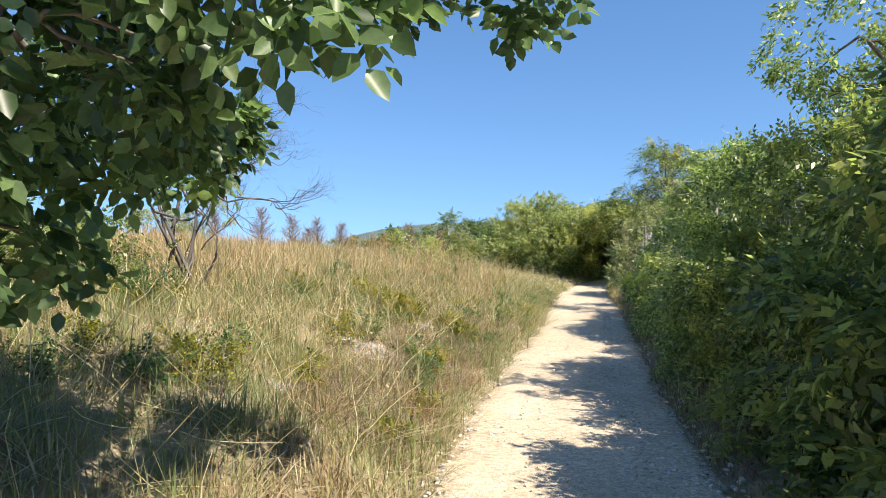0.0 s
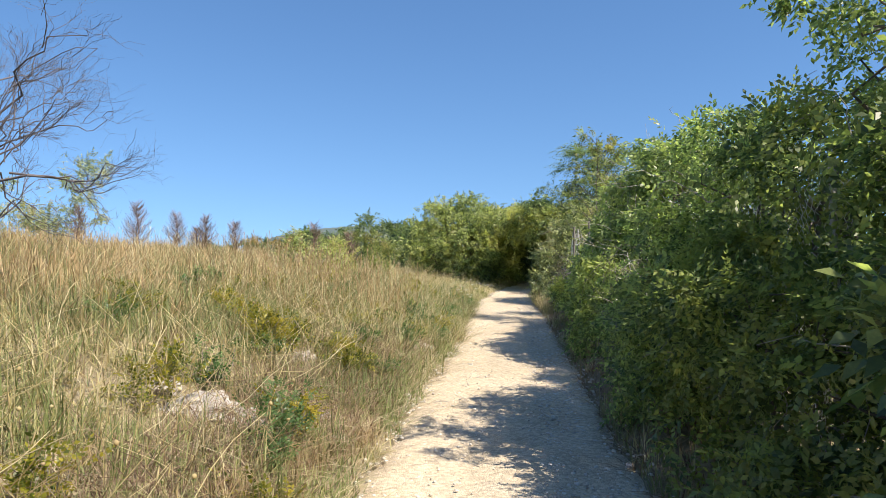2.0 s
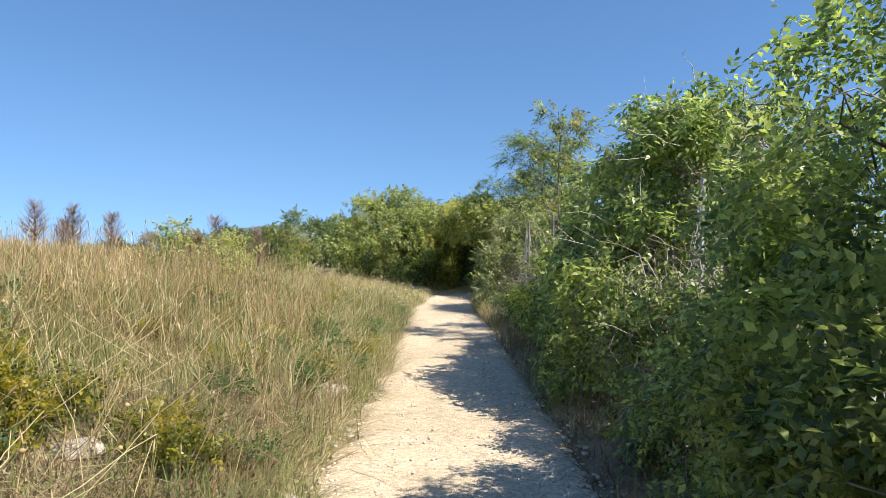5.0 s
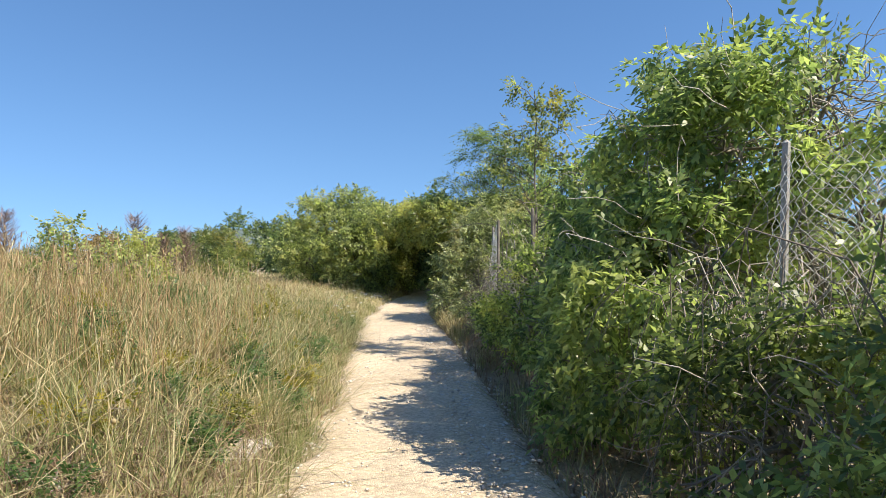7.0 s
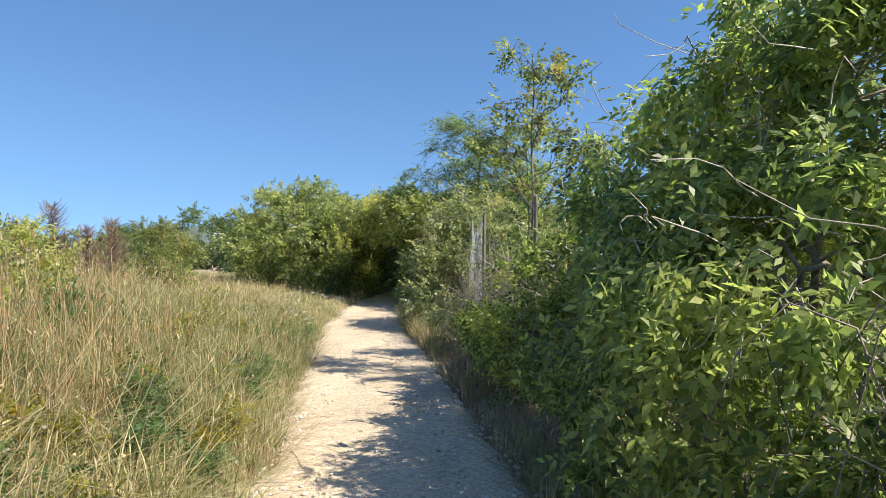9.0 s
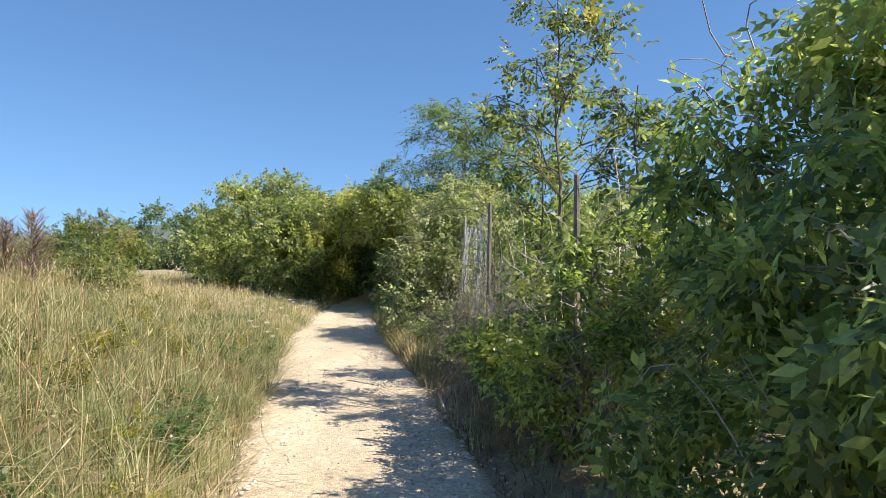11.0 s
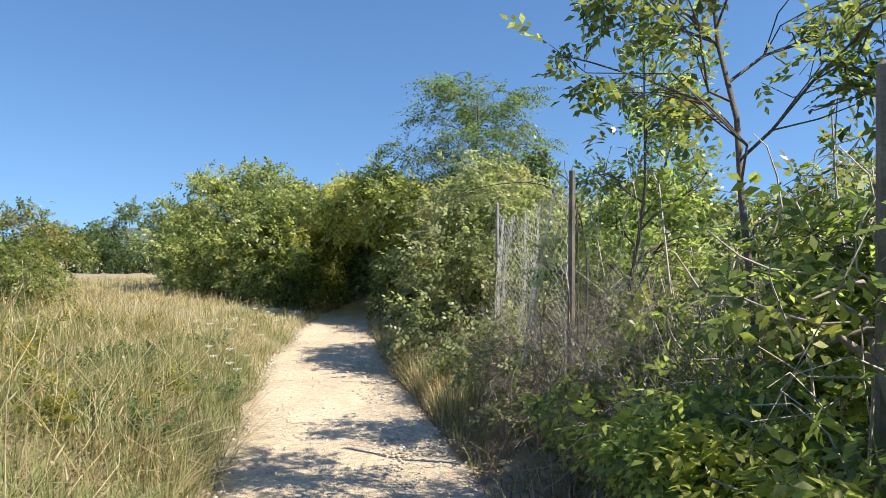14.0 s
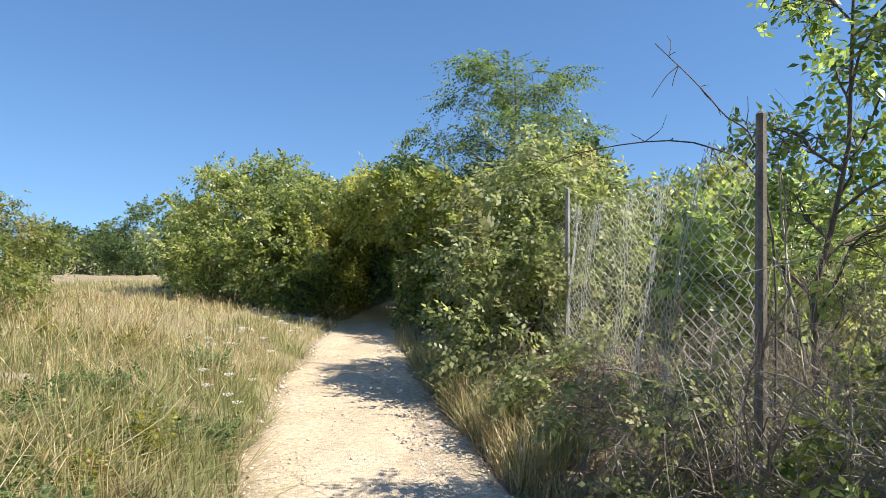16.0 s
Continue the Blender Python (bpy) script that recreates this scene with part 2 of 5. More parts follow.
def quick_mesh(name, verts, faces, mat, smooth=False):
    """A mesh from arrays of corners and of faces with three or four corners each."""
    verts, faces = np.asarray(verts, np.float32), np.asarray(faces, np.int32)
    me = bpy.data.meshes.new(name)
    k = faces.shape[1]
    me.vertices.add(len(verts))
    me.vertices.foreach_set("co", verts.ravel())
    me.loops.add(faces.size)
    me.loops.foreach_set("vertex_index", faces.ravel())
    me.polygons.add(len(faces))
    me.polygons.foreach_set("loop_start", np.arange(0, faces.size, k, dtype=np.int32))
    if smooth:
        me.polygons.foreach_set("use_smooth", np.ones(len(faces), bool))
    me.update(calc_edges=True)
    me.validate()
    me.materials.append(mat)
    return me


def array_part(name, verts, faces, mat, parent, label="", kind="", smooth=False):
    ob = new(name, quick_mesh(name, verts, faces, mat, smooth))
    if parent:
        ob.parent = parent
        ob.matrix_parent_inverse = Matrix.Translation(parent.location).inverted()
    return tagged(ob, label, kind=kind)


def anchor(name, x, y, label, category, group="", z=None):
    e = new(name)
    e.location = (x, y, float(ground_z(x, y)) if z is None else z)
    return tagged(e, label, category, group)


def tube(points, radii, sides=5):
    """Corners and faces of a tapering tube along points."""
    pts = np.asarray(points, float)
    radii = np.asarray(radii, float)
    d = np.gradient(pts, axis=0)
    d /= np.linalg.norm(d, axis=1)[:, None] + 1e-9
    ref = np.where(np.abs(d[:, 2:3]) > 0.9, (1.0, 0, 0), (0, 0, 1.0))
    u = np.cross(d, ref)
    u /= np.linalg.norm(u, axis=1)[:, None] + 1e-9
    v = np.cross(d, u)
    a = np.arange(sides) * 2 * math.pi / sides
    ring = pts[:, None] + radii[:, None, None] * (np.cos(a)[None, :, None] * u[:, None] + np.sin(a)[None, :, None] * v[:, None])
    n = len(pts)
    i, j = np.meshgrid(np.arange(n - 1), np.arange(sides), indexing="ij")
    f = np.stack([i * sides + j, i * sides + (j + 1) % sides, (i + 1) * sides + (j + 1) % sides, (i + 1) * sides + j], -1).reshape(-1, 4)
    return ring.reshape(-1, 3), f


class Bundle:
    """Collects corners and faces of many pieces."""

    def __init__(self):
        self.v, self.f, self.n = [], [], 0

    def add(self, v, f):
        self.v.append(v)
        self.f.append(np.asarray(f) + self.n)
        self.n += len(v)

    def arrays(self):
        return np.concatenate(self.v), np.concatenate(self.f)


def bent(a, b, sag=0.0, wander=0.05, steps=5, r=rng):
    """Points from a to b with a sag or rise in the middle and some crookedness."""
    a, b = np.asarray(a, float), np.asarray(b, float)
    s = np.linspace(0, 1, steps)[:, None]
    p = a + (b - a) * s
    p[:, 2] += sag * np.sin(math.pi * s[:, 0])
    reach = wander * np.linalg.norm(b - a)
    p += np.sin(math.pi * s) * r.normal(0, reach, 3) + np.sin(2 * math.pi * s) * r.normal(0, reach * 0.6, 3)
    p[1:-1] += r.normal(0, reach * 0.12, (steps - 2, 3))
    return p


def leaflet(length, width, fold=0.25, six=True):
    """One leaf along +y, folded along its rib."""
    z = fold * width / 2
    if six:
        v = [(0, 0, 0), (width * 0.42, length * 0.3, z), (width * 0.36, length * 0.65, z * 0.7), (0, length, -0.05 * length), (-width * 0.36, length * 0.65, z * 0.7), (-width * 0.42, length * 0.3, z)]
        return np.array(v), np.array([(0, 1, 2, 3), (0, 3, 4, 5)])
    v = [(0, 0, 0), (width * 0.5, length * 0.45, z), (0, length, -0.05 * length), (-width * 0.5, length * 0.45, z)]
    return np.array(v), np.array([(0, 1, 2, 3)])


def spray_template(pairs, leaf_len, leaf_wid, spacing, angle=58, droop=0.35, six=True, terminal=True, seed=1):
    """A feathered leaf or a leafy twig end: leaflets in pairs along an arching rib."""
    r = np.random.default_rng(seed)
    bun = Bundle()
    total = spacing * (pairs + 0.5)

    def place(lv, lf, y, turn, roll, scale):
        c, s = math.cos(turn), math.sin(turn)
        v = lv * scale
        v = np.stack([v[:, 0], v[:, 1] * math.cos(roll) - v[:, 2] * math.sin(roll), v[:, 1] * math.sin(roll) + v[:, 2] * math.cos(roll)], -1)
        v = np.stack([c * v[:, 0] + s * v[:, 1], -s * v[:, 0] + c * v[:, 1], v[:, 2]], -1)
        v[:, 1] += y
        v[:, 2] -= droop * (y / total) ** 2 * total
        bun.add(v, lf)

    lv, lf = leaflet(leaf_len, leaf_wid, 0.3, six)
    for i in range(pairs):
        for side in (-1, 1):
            k = 0.75 + 0.35 * math.sin(math.pi * (i + 0.8) / (pairs + 0.6)) + r.normal(0, 0.07)
            place(lv, lf, spacing * (i + 0.6) + r.normal(0, spacing * 0.15), side * radians(angle + r.normal(0, 9)), r.normal(-0.25, 0.25), k)
    if terminal:
        place(lv, lf, spacing * (pairs + 0.4), r.normal(0, 0.15), -0.3, 1.0)
    return bun.arrays()


def foliage(points, ways, templates, sizes, r, up_bias=0.8, facing=None):
    """Copies of the templates at the points, pointing along ways, their blades turned up and towards facing, joined into arrays."""
    bun = Bundle()
    pick = r.integers(0, len(templates), len(points))
    for k, (tv, tf) in enumerate(templates):
        sel = pick == k
        p, w, sc = points[sel], ways[sel], sizes[sel]
        if not len(p):
            continue
        y = w / (np.linalg.norm(w, axis=1)[:, None] + 1e-9)
        z = np.array((0, 0, up_bias)) + r.normal(0, 0.42, p.shape)
        if facing is not None:
            z = z + 0.75 * facing[sel]
        z -= (z * y).sum(1)[:, None] * y
        z /= np.linalg.norm(z, axis=1)[:, None] + 1e-9
        x = np.cross(y, z)
        m = np.stack([x, y, z], 1)
        v = np.einsum("vi,nij->nvj", tv, m) * sc[:, None, None] + p[:, None]
        f = tf[None] + (np.arange(len(p)) * len(tv))[:, None, None]
        bun.add(v.reshape(-1, 3), f.reshape(-1, tf.shape[1]))
    return bun.arrays()


def lobe_points(lobes, count, r, shell=0.22, rough=0.22, floor=True):
    """Places and outward ways in the outer part of some rounded lobes (centre and half-widths), with an uneven outline."""
    lobes = np.asarray(lobes, float)
    area = np.array([(a * b + b * c + a * c) for *_, a, b, c in lobes])
    which = r.choice(len(lobes), count, p=area / area.sum())
    d = r.normal(0, 1, (count, 3))
    d /= np.linalg.norm(d, axis=1)[:, None]
    ax = lobes[which, 3:]
    k = np.array([noise.noise(Vector(v) * 2.3 + Vector((w * 7.1, lobes[w, 0], 3.3))) for v, w in zip(d, which)])
    k2 = np.array([noise.noise(Vector(v) * 5.5 + Vector((w * 3.7, 9.1, lobes[w, 1]))) for v, w in zip(d, which)])
    rad = (1 + rough * 1.4 * k + rough * 0.9 * k2) * (1 - np.abs(r.normal(0, shell, count)))
    p = lobes[which, :3] + d * ax * rad[:, None]
    n = d / ax
    n /= np.linalg.norm(n, axis=1)[:, None]
    keep = np.ones(count, bool)
    for i, L in enumerate(lobes):
        inside = (((p - L[:3]) / L[3:]) ** 2).sum(1) < 0.45
        keep &= ~(inside & (which != i))
    if floor:
        keep &= p[:, 2] > ground_z(p[:, 0], p[:, 1]) + 0.04
    over = (p[:, 0] > left_edge(p[:, 1]) - 0.05) & (p[:, 0] < right_edge(p[:, 1]) - 0.02) & (p[:, 2] < 1.95)
    keep &= ~over
    return p[keep], n[keep], which[keep]


ASH = [spray_template(3, 0.062, 0.030, 0.04, six=False, seed=s) for s in (1, 2, 3)]
WALNUT = [spray_template(3, 0.056, 0.024, 0.034, 52, 0.75, six=False, seed=s) for s in (4, 5, 6)]
TWIGGY = [spray_template(4, 0.042, 0.026, 0.033, 62, 0.25, six=False, seed=s) for s in (7, 8)]
PRIVET = [spray_template(5, 0.034, 0.018, 0.024, 60, 0.4, six=False, seed=s) for s in (17, 18, 19)]
MULBERRY = [spray_template(2, 0.088, 0.064, 0.06, 66, 0.5, seed=s) for s in (9, 10, 11)]
LOCUST = [spray_template(6, 0.07, 0.03, 0.05, 75, 0.4, six=False, seed=s) for s in (12, 13)]
FAR = [spray_template(3, 0.10, 0.055, 0.07, 60, 0.35, six=False, seed=s) for s in (14, 15, 16)]


def woody_plant(name, label, category, base, lobes, count, templates, mat, size=1.0, group="", bark=None, stem_r=0.035,
                limbs=26, seed=1, droop=0.15, shell=0.22, rough=0.24, clump=0.09, twigs=0, via=None, thin_back=0.0, fill=0.13):
    """A shrub or tree: stems that part into limbs reaching into each lobe, and a crown of many feathered leaves."""
    r = np.random.default_rng(seed)
    bx, by = base
    e = anchor(name, bx, by, label, category, group)
    bz = e.location.z
    lob = [(bx + x, by + y, bz + z, a, b, c) for x, y, z, a, b, c in lobes]
    wood = Bundle()
    for i, L in enumerate(lob):
        foot = np.array((bx, by, bz - 0.1)) + np.array((*r.normal(0, 0.05, 2), 0))
        mid = np.array(L[:3])
        if via:
            if i == 0:
                wood.add(*tube(bent(foot, via, 0, 0.05, 6, r), np.linspace(stem_r * 1.6, stem_r, 6), 7))
            foot = np.array(via)
        p = bent(foot, mid, 0.0, 0.1, 6, r)
        wood.add(*tube(p, np.linspace(stem_r, stem_r * 0.45, 6), 6))
        for _ in range(limbs // max(len(lob), 1)):
            d = r.normal(0, 1, 3)
            d /= np.linalg.norm(d)
            end = mid + d * np.array(L[3:]) * r.uniform(0.7, 1.0)
            if end[2] < bz + 0.1 or (left_edge(end[1]) < end[0] < right_edge(end[1]) and end[2] < 1.9):
                continue
            start = p[r.integers(4, 6)]
            wood.add(*tube(bent(start, end, 0.06, 0.12, 5, r), np.linspace(stem_r * 0.4, 0.004, 5), 4))
    array_part("trunk", *wood.arrays(), bark or M_BARK, e, smooth=True)
    if twigs:
        tw = Bundle()
        a, n, which = lobe_points(lob, twigs, r, 0.15, rough)
        for q, d, k in zip(a, n, which):
            ln = r.uniform(0.2, 0.55)
            end = q + d * ln * 0.45 + r.normal(0, 0.5, 3) * ln * np.array((1, 1, 0.7))
            if left_edge(end[1]) - 0.1 < end[0] < right_edge(end[1]) + 0.02 and end[2] < 2:
                continue
            tw.add(*tube(bent(q - d * 0.15, end, 0.04, 0.12, 6, r), np.linspace(0.0055, 0.002, 6), 3))
        array_part("twig", *tw.arrays(), M_PALETWIG, e, "bare pale twigs", "stuff")
    # boughs: rounded domes of leafy twigs with gaps between them, some long shoots, and thin filling further in
    per = 34
    c, n, _ = lobe_points(lob, max(10, int(count * 0.8) // per), r, shell * 0.75, rough)
    if thin_back:
        front = (n[:, 0] < 0.25) | (r.random(len(n)) > thin_back)
        c, n = c[front], n[front]
    reach = clump * 2.3 * r.uniform(0.65, 1.35, len(c))
    d = r.normal(0, 1, (len(c), per, 3))
    d /= np.linalg.norm(d, axis=2)[..., None]
    d = d * 0.85 + n[:, None] * 0.55 + np.array((0, 0, 0.22))
    d /= np.linalg.norm(d, axis=2)[..., None]
    p = (c[:, None] + d * (reach[:, None, None] * r.uniform(0.25, 1.0, (len(c), per, 1)) ** 0.45) * np.array((1.05, 1.05, 0.8))).reshape(-1, 3)
    d = d.reshape(-1, 3)
    fc, fn, _ = lobe_points([(*L[:3], L[3] * 0.86, L[4] * 0.86, L[5] * 0.86) for L in lob], max(12, int(count * fill)), r, 0.1, rough)
    shoots, ways = [p, fc], [d, fn]
    for k in r.choice(len(c), max(2, len(c) // 5) if clump < 0.25 else 0):
        way = n[k] * 0.7 + np.array((0, 0, 0.75)) + r.normal(0, 0.35, 3)
        way /= np.linalg.norm(way)
        s = np.linspace(0.5, 1.0, 7)[:, None] * reach[k] * r.uniform(1.1, 1.7)
        shoots.append(c[k] + way * s + r.normal(0, 0.02, (7, 3)))
        ways.append(np.repeat(way[None], 7, 0) + r.normal(0, 0.3, (7, 3)))
    p, d = np.concatenate(shoots), np.concatenate(ways)
    ok = ~((p[:, 0] > left_edge(p[:, 1]) - 0.05) & (p[:, 0] < right_edge(p[:, 1]) - 0.02) & (p[:, 2] < 1.95)) & (p[:, 2] > ground_z(p[:, 0], p[:, 1]) + 0.03)
    p, d = p[ok], d[ok]
    w = d * 0.45 + r.normal(0, 0.5, p.shape) + np.array((0, 0, 0.05 - droop))
    array_part("crown", *foliage(p, w, templates, size * r.uniform(0.75, 1.25, len(p)), r, 0.6, d), mat, e)
    return e


# ---- ground, path, hill ----
def axis(fine_from, fine_to, step, reach):
    a = list(np.arange(fine_from, fine_to + step / 2, step))
    g, s = a[-1], step
    up = []
    while g < reach:
        s *= 1.25
        g += s
        up.append(g)
    g, s = a[0], step
    down = []
    while g > -reach:
        s *= 1.25
        g -= s
        down.append(g)
    return np.array(down[::-1] + a + up)


gx, gy = axis(-9, 12, 0.2, 3500), axis(-5, 36, 0.2, 3500)
X, Y = np.meshgrid(gx, gy)
Z = ground_z(X, Y)
nx, ny = len(gx), len(gy)
I, J = np.meshgrid(np.arange(nx - 1), np.arange(ny - 1))
quads = np.stack([J * nx + I, J * nx + I + 1, (J + 1) * nx + I + 1, (J + 1) * nx + I], -1).reshape(-1, 4)
ground = new("ground", quick_mesh("ground", np.stack([X, Y, Z], -1).reshape(-1, 3), quads, M_EARTH, True))
tagged(ground, "dry earth with straw litter rising into a grassy bank", "ground", kind="structure")

py = np.arange(-10, 46, 0.09)
ps = np.linspace(0, 1, 27)
S, PY = np.meshgrid(ps, py)
ragged_l = 0.12 * wobble(PY * 1.3, PY * 0.7, 1.4) + 0.035 * np.sin(9 * PY) * np.sin(4.3 * PY)
ragged_r = 0.06 * wobble(PY * 1.1 + 5, PY * 0.9, 1.6) + 0.03 * np.sin(8 * PY + 1) * np.sin(5.1 * PY)
PX = (left_edge(PY) + ragged_l - 0.06) * (1 - S) + (right_edge(PY) + ragged_r + 0.10) * S
rim = np.clip(np.minimum(S, 1 - S) / 0.09, 0, 1)
PZ = -0.05 + 0.062 * rim + 0.012 * wobble(PX, PY, 2.2) * rim + 0.004 * wobble(PX, PY, 9.0) * rim - 0.018 * np.exp(-((S - 0.36) / 0.13) ** 2) - 0.012 * np.exp(-((S - 0.72) / 0.1) ** 2)
pn = len(ps)
I, J = np.meshgrid(np.arange(pn - 1), np.arange(len(py) - 1))
quads = np.stack([J * pn + I, J * pn + I + 1, (J + 1) * pn + I + 1, (J + 1) * pn + I], -1).reshape(-1, 4)
path = new("gravel_path", quick_mesh("gravel_path", np.stack([PX, PY, PZ], -1).reshape(-1, 3), quads, M_GRAVEL, True))
tagged(path, "pale trodden limestone gravel footpath", "path", kind="structure")

# a wooded ridge far off, its colour tinted to imitate haze
az = np.radians(np.linspace(-12.5, 34, 160))
dist = np.linspace(700, 1500, 26)
A, D = np.meshgrid(az, dist)
crest = np.interp(np.degrees(A), (-12.5, -9.8, -8.8, -7.4, -4.5, -1, 6, 34), (-8, 2, 14, 30, 42, 48, 50, 40))
HZ = -7 + crest * np.sin(np.clip((D - 700) / 400, 0, 1) * math.pi / 2) + 1.6 * wobble(A * 260, D / 22, 1.0) + 1.2 * wobble(A * 800, D / 9, 1.0)
hn = len(az)
I, J = np.meshgrid(np.arange(hn - 1), np.arange(len(dist) - 1))
quads = np.stack([J * hn + I, J * hn + I + 1, (J + 1) * hn + I + 1, (J + 1) * hn + I], -1).reshape(-1, 4)
hill = new("hill", quick_mesh("hill", np.stack([D * np.sin(A), D * np.cos(A), HZ], -1).reshape(-1, 3), quads, M_HILL, True))
tagged(hill, "low wooded ridge, blue haze put into its colour", "hill", kind="structure")


# ---- the hedge beside the path ----
def hedge_shrub(y, height, depth, count, mat, templates, seed, size=1.0, label="dense green hedge shrub with feathered leaves beside the path", out=0.0, span=1.0):
    bx = float(right_edge(y)) + depth * 0.62 + out
    h = height
    lobes = [(0.28, 0, h * 0.60, depth * 0.50, span * 0.95, h * 0.34), (-0.14, 0.35 * span, h * 0.24, depth * 0.54, span * 0.9, h * 0.27),
             (-0.04, -0.4 * span, h * 0.32, depth * 0.54, span * 0.8, h * 0.31), (0.45, 0.3 * span, h * 0.80, depth * 0.36, span * 0.6, h * 0.18)]
    return woody_plant("hedge_shrub", label, "shrub", (bx, y), lobes, count, templates, mat, size, "hedge along the path", seed=seed, limbs=40, twigs=60, thin_back=0.4, rough=0.36, clump=0.085, fill=0.25)


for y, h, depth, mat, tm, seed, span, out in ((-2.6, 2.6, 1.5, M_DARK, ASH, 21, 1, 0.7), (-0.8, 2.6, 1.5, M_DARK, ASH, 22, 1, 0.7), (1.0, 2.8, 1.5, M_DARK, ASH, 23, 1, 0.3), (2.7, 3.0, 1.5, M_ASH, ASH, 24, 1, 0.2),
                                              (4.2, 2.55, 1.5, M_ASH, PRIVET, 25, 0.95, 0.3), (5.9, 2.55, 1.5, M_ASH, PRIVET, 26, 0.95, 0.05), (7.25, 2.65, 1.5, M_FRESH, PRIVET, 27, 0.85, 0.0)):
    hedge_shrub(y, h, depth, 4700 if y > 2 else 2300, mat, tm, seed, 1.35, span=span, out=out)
for (x, y), h, seed in (((2.35, 3.5), 0.3, 28), ((2.5, 4.5), 0.42, 29), ((2.2, 2.5), 0.3, 30)):
    woody_plant("hedge_shrub", "low leafy shoots at the foot of the fence", "shrub", (x, y), [(0, 0, h * 0.6, 0.3, 0.45, h * 0.6)], 260, ASH, M_ASH, 1.2, "hedge along the path", bark=M_TWIG, stem_r=0.008, limbs=14, seed=seed, rough=0.4)

# low growth in front of the open stretch of fence, taller growth behind it
woody_plant("hedge_shrub", "low twiggy green shrub in front of the chain-link fence", "shrub", (3.45, 9.0), [(0, 0, 0.5, 0.55, 0.75, 0.55), (0.1, 0.2, 0.85, 0.4, 0.5, 0.3)], 1500, PRIVET, M_ASH, 1.35, "hedge along the path", seed=31, limbs=40, bark=M_TWIG, twigs=230)
woody_plant("hedge_shrub", "green shrub behind the chain-link fence", "shrub", (5.3, 8.9), [(0, 0, 0.9, 0.8, 1.1, 0.6), (0.2, 0.3, 0.6, 0.7, 1.0, 0.5)], 1100, WALNUT, M_FRESH, 1.0, "hedge along the path", seed=32)
woody_plant("hedge_shrub", "green shrub behind the chain-link fence", "shrub", (5.0, 6.6), [(0, 0, 0.9, 0.8, 1.1, 0.6), (0.2, 0.3, 0.6, 0.7, 1.0, 0.5)], 1000, ASH, M_ASH, 1.1, "hedge along the path", seed=33)
# the young tree that stands over the hedge where the walk begins
woody_plant("young_tree", "slender young tree with drooping leaves above the hedge", "tree", (3.9, 5.4), [(-0.5, 0.0, 2.95, 0.5, 0.7, 0.45), (0.35, -0.4, 3.3, 0.7, 0.8, 0.6), (-0.2, 0.2, 2.5, 0.4, 0.5, 0.3), (0.5, 0.5, 3.7, 0.5, 0.6, 0.4)], 1700, WALNUT, M_FRESH, 1.0, seed=34, stem_r=0.04, rough=0.4)

# the tall arching mass past the fence post
for (x, y), lobes, count, mat, seed in (
        ((4.75, 11.0), [(0.0, 0, 2.15, 0.9, 0.95, 0.75), (-0.55, -0.15, 1.25, 0.9, 1.0, 0.65), (-0.85, -0.1, 0.55, 0.75, 1.1, 0.5), (0.2, 0.2, 2.5, 0.5, 0.55, 0.3)], 5200, M_FRESH, 41),
        ((5.15, 12.0), [(0.0, 0, 2.15, 0.8, 0.8, 0.75), (-0.45, 0.1, 1.4, 0.72, 0.8, 0.7), (-0.8, 0.1, 0.55, 0.68, 0.85, 0.5), (0.1, 0.1, 2.5, 0.5, 0.5, 0.3), (-0.62, 0.72, 1.75, 0.34, 0.36, 0.75)], 5200, M_FRESH, 42),
        ((5.2, 10.2), [(0, 0, 1.5, 0.7, 0.8, 0.7), (-0.15, 0.2, 2.4, 0.45, 0.45, 0.45)], 900, M_FRESH, 43)):
    woody_plant("hedge_shrub", "tall arching shrub with long drooping bright green leaves", "shrub", (x, y), lobes, count, WALNUT, mat, 1.3, "hedge along the path", seed=seed, droop=0.55, limbs=60, bark=M_TWIG, twigs=330, thin_back=0.85)

# ---- the open scrub with thin trees and fence ----
woody_plant("scrub_bush", "low bush with yellow-green leaves at the path's edge", "bush", (4.85, 14.7), [(0, 0, 0.5, 0.65, 0.9, 0.5), (0.05, 0.8, 0.45, 0.6, 0.7, 0.45), (0.2, -0.5, 0.7, 0.6, 0.6, 0.45)], 2200, ASH, M_LIME, 0.85, "scrub by the fence", seed=51, bark=M_TWIG, twigs=170, rough=0.4)
woody_plant("scrub_bush", "low bush with yellow-green leaves at the path's edge", "bush", (5.15, 16.0), [(0, 0, 0.35, 0.4, 0.55, 0.36), (0.4, 0.3, 0.5, 0.4, 0.4, 0.35)], 900, ASH, M_LIME, 0.85, "scrub by the fence", seed=52, bark=M_TWIG, twigs=120)
woody_plant("scrub_bush", "bush with yellow-green leaves growing round a fence post", "bush", (4.5, 14.0), [(-0.1, 0, 0.55, 0.5, 0.8, 0.55), (0.1, 0.2, 1.1, 0.45, 0.65, 0.45), (0.2, -0.4, 0.9, 0.4, 0.5, 0.5)], 2000, ASH, M_LIME, 0.85, "scrub by the fence", seed=57, bark=M_TWIG, twigs=170, rough=0.4)
woody_plant("scrub_bush", "half-bare scrub with grey twigs and small leaves", "bush", (5.6, 14.1), [(0, 0, 1.0, 0.7, 0.8, 0.8), (0.2, 0.8, 0.9, 0.7, 0.8, 0.75)], 750, PRIVET, M_YELLOW, 1.3, "scrub by the fence", seed=53, bark=M_TWIG, limbs=70, rough=0.35)
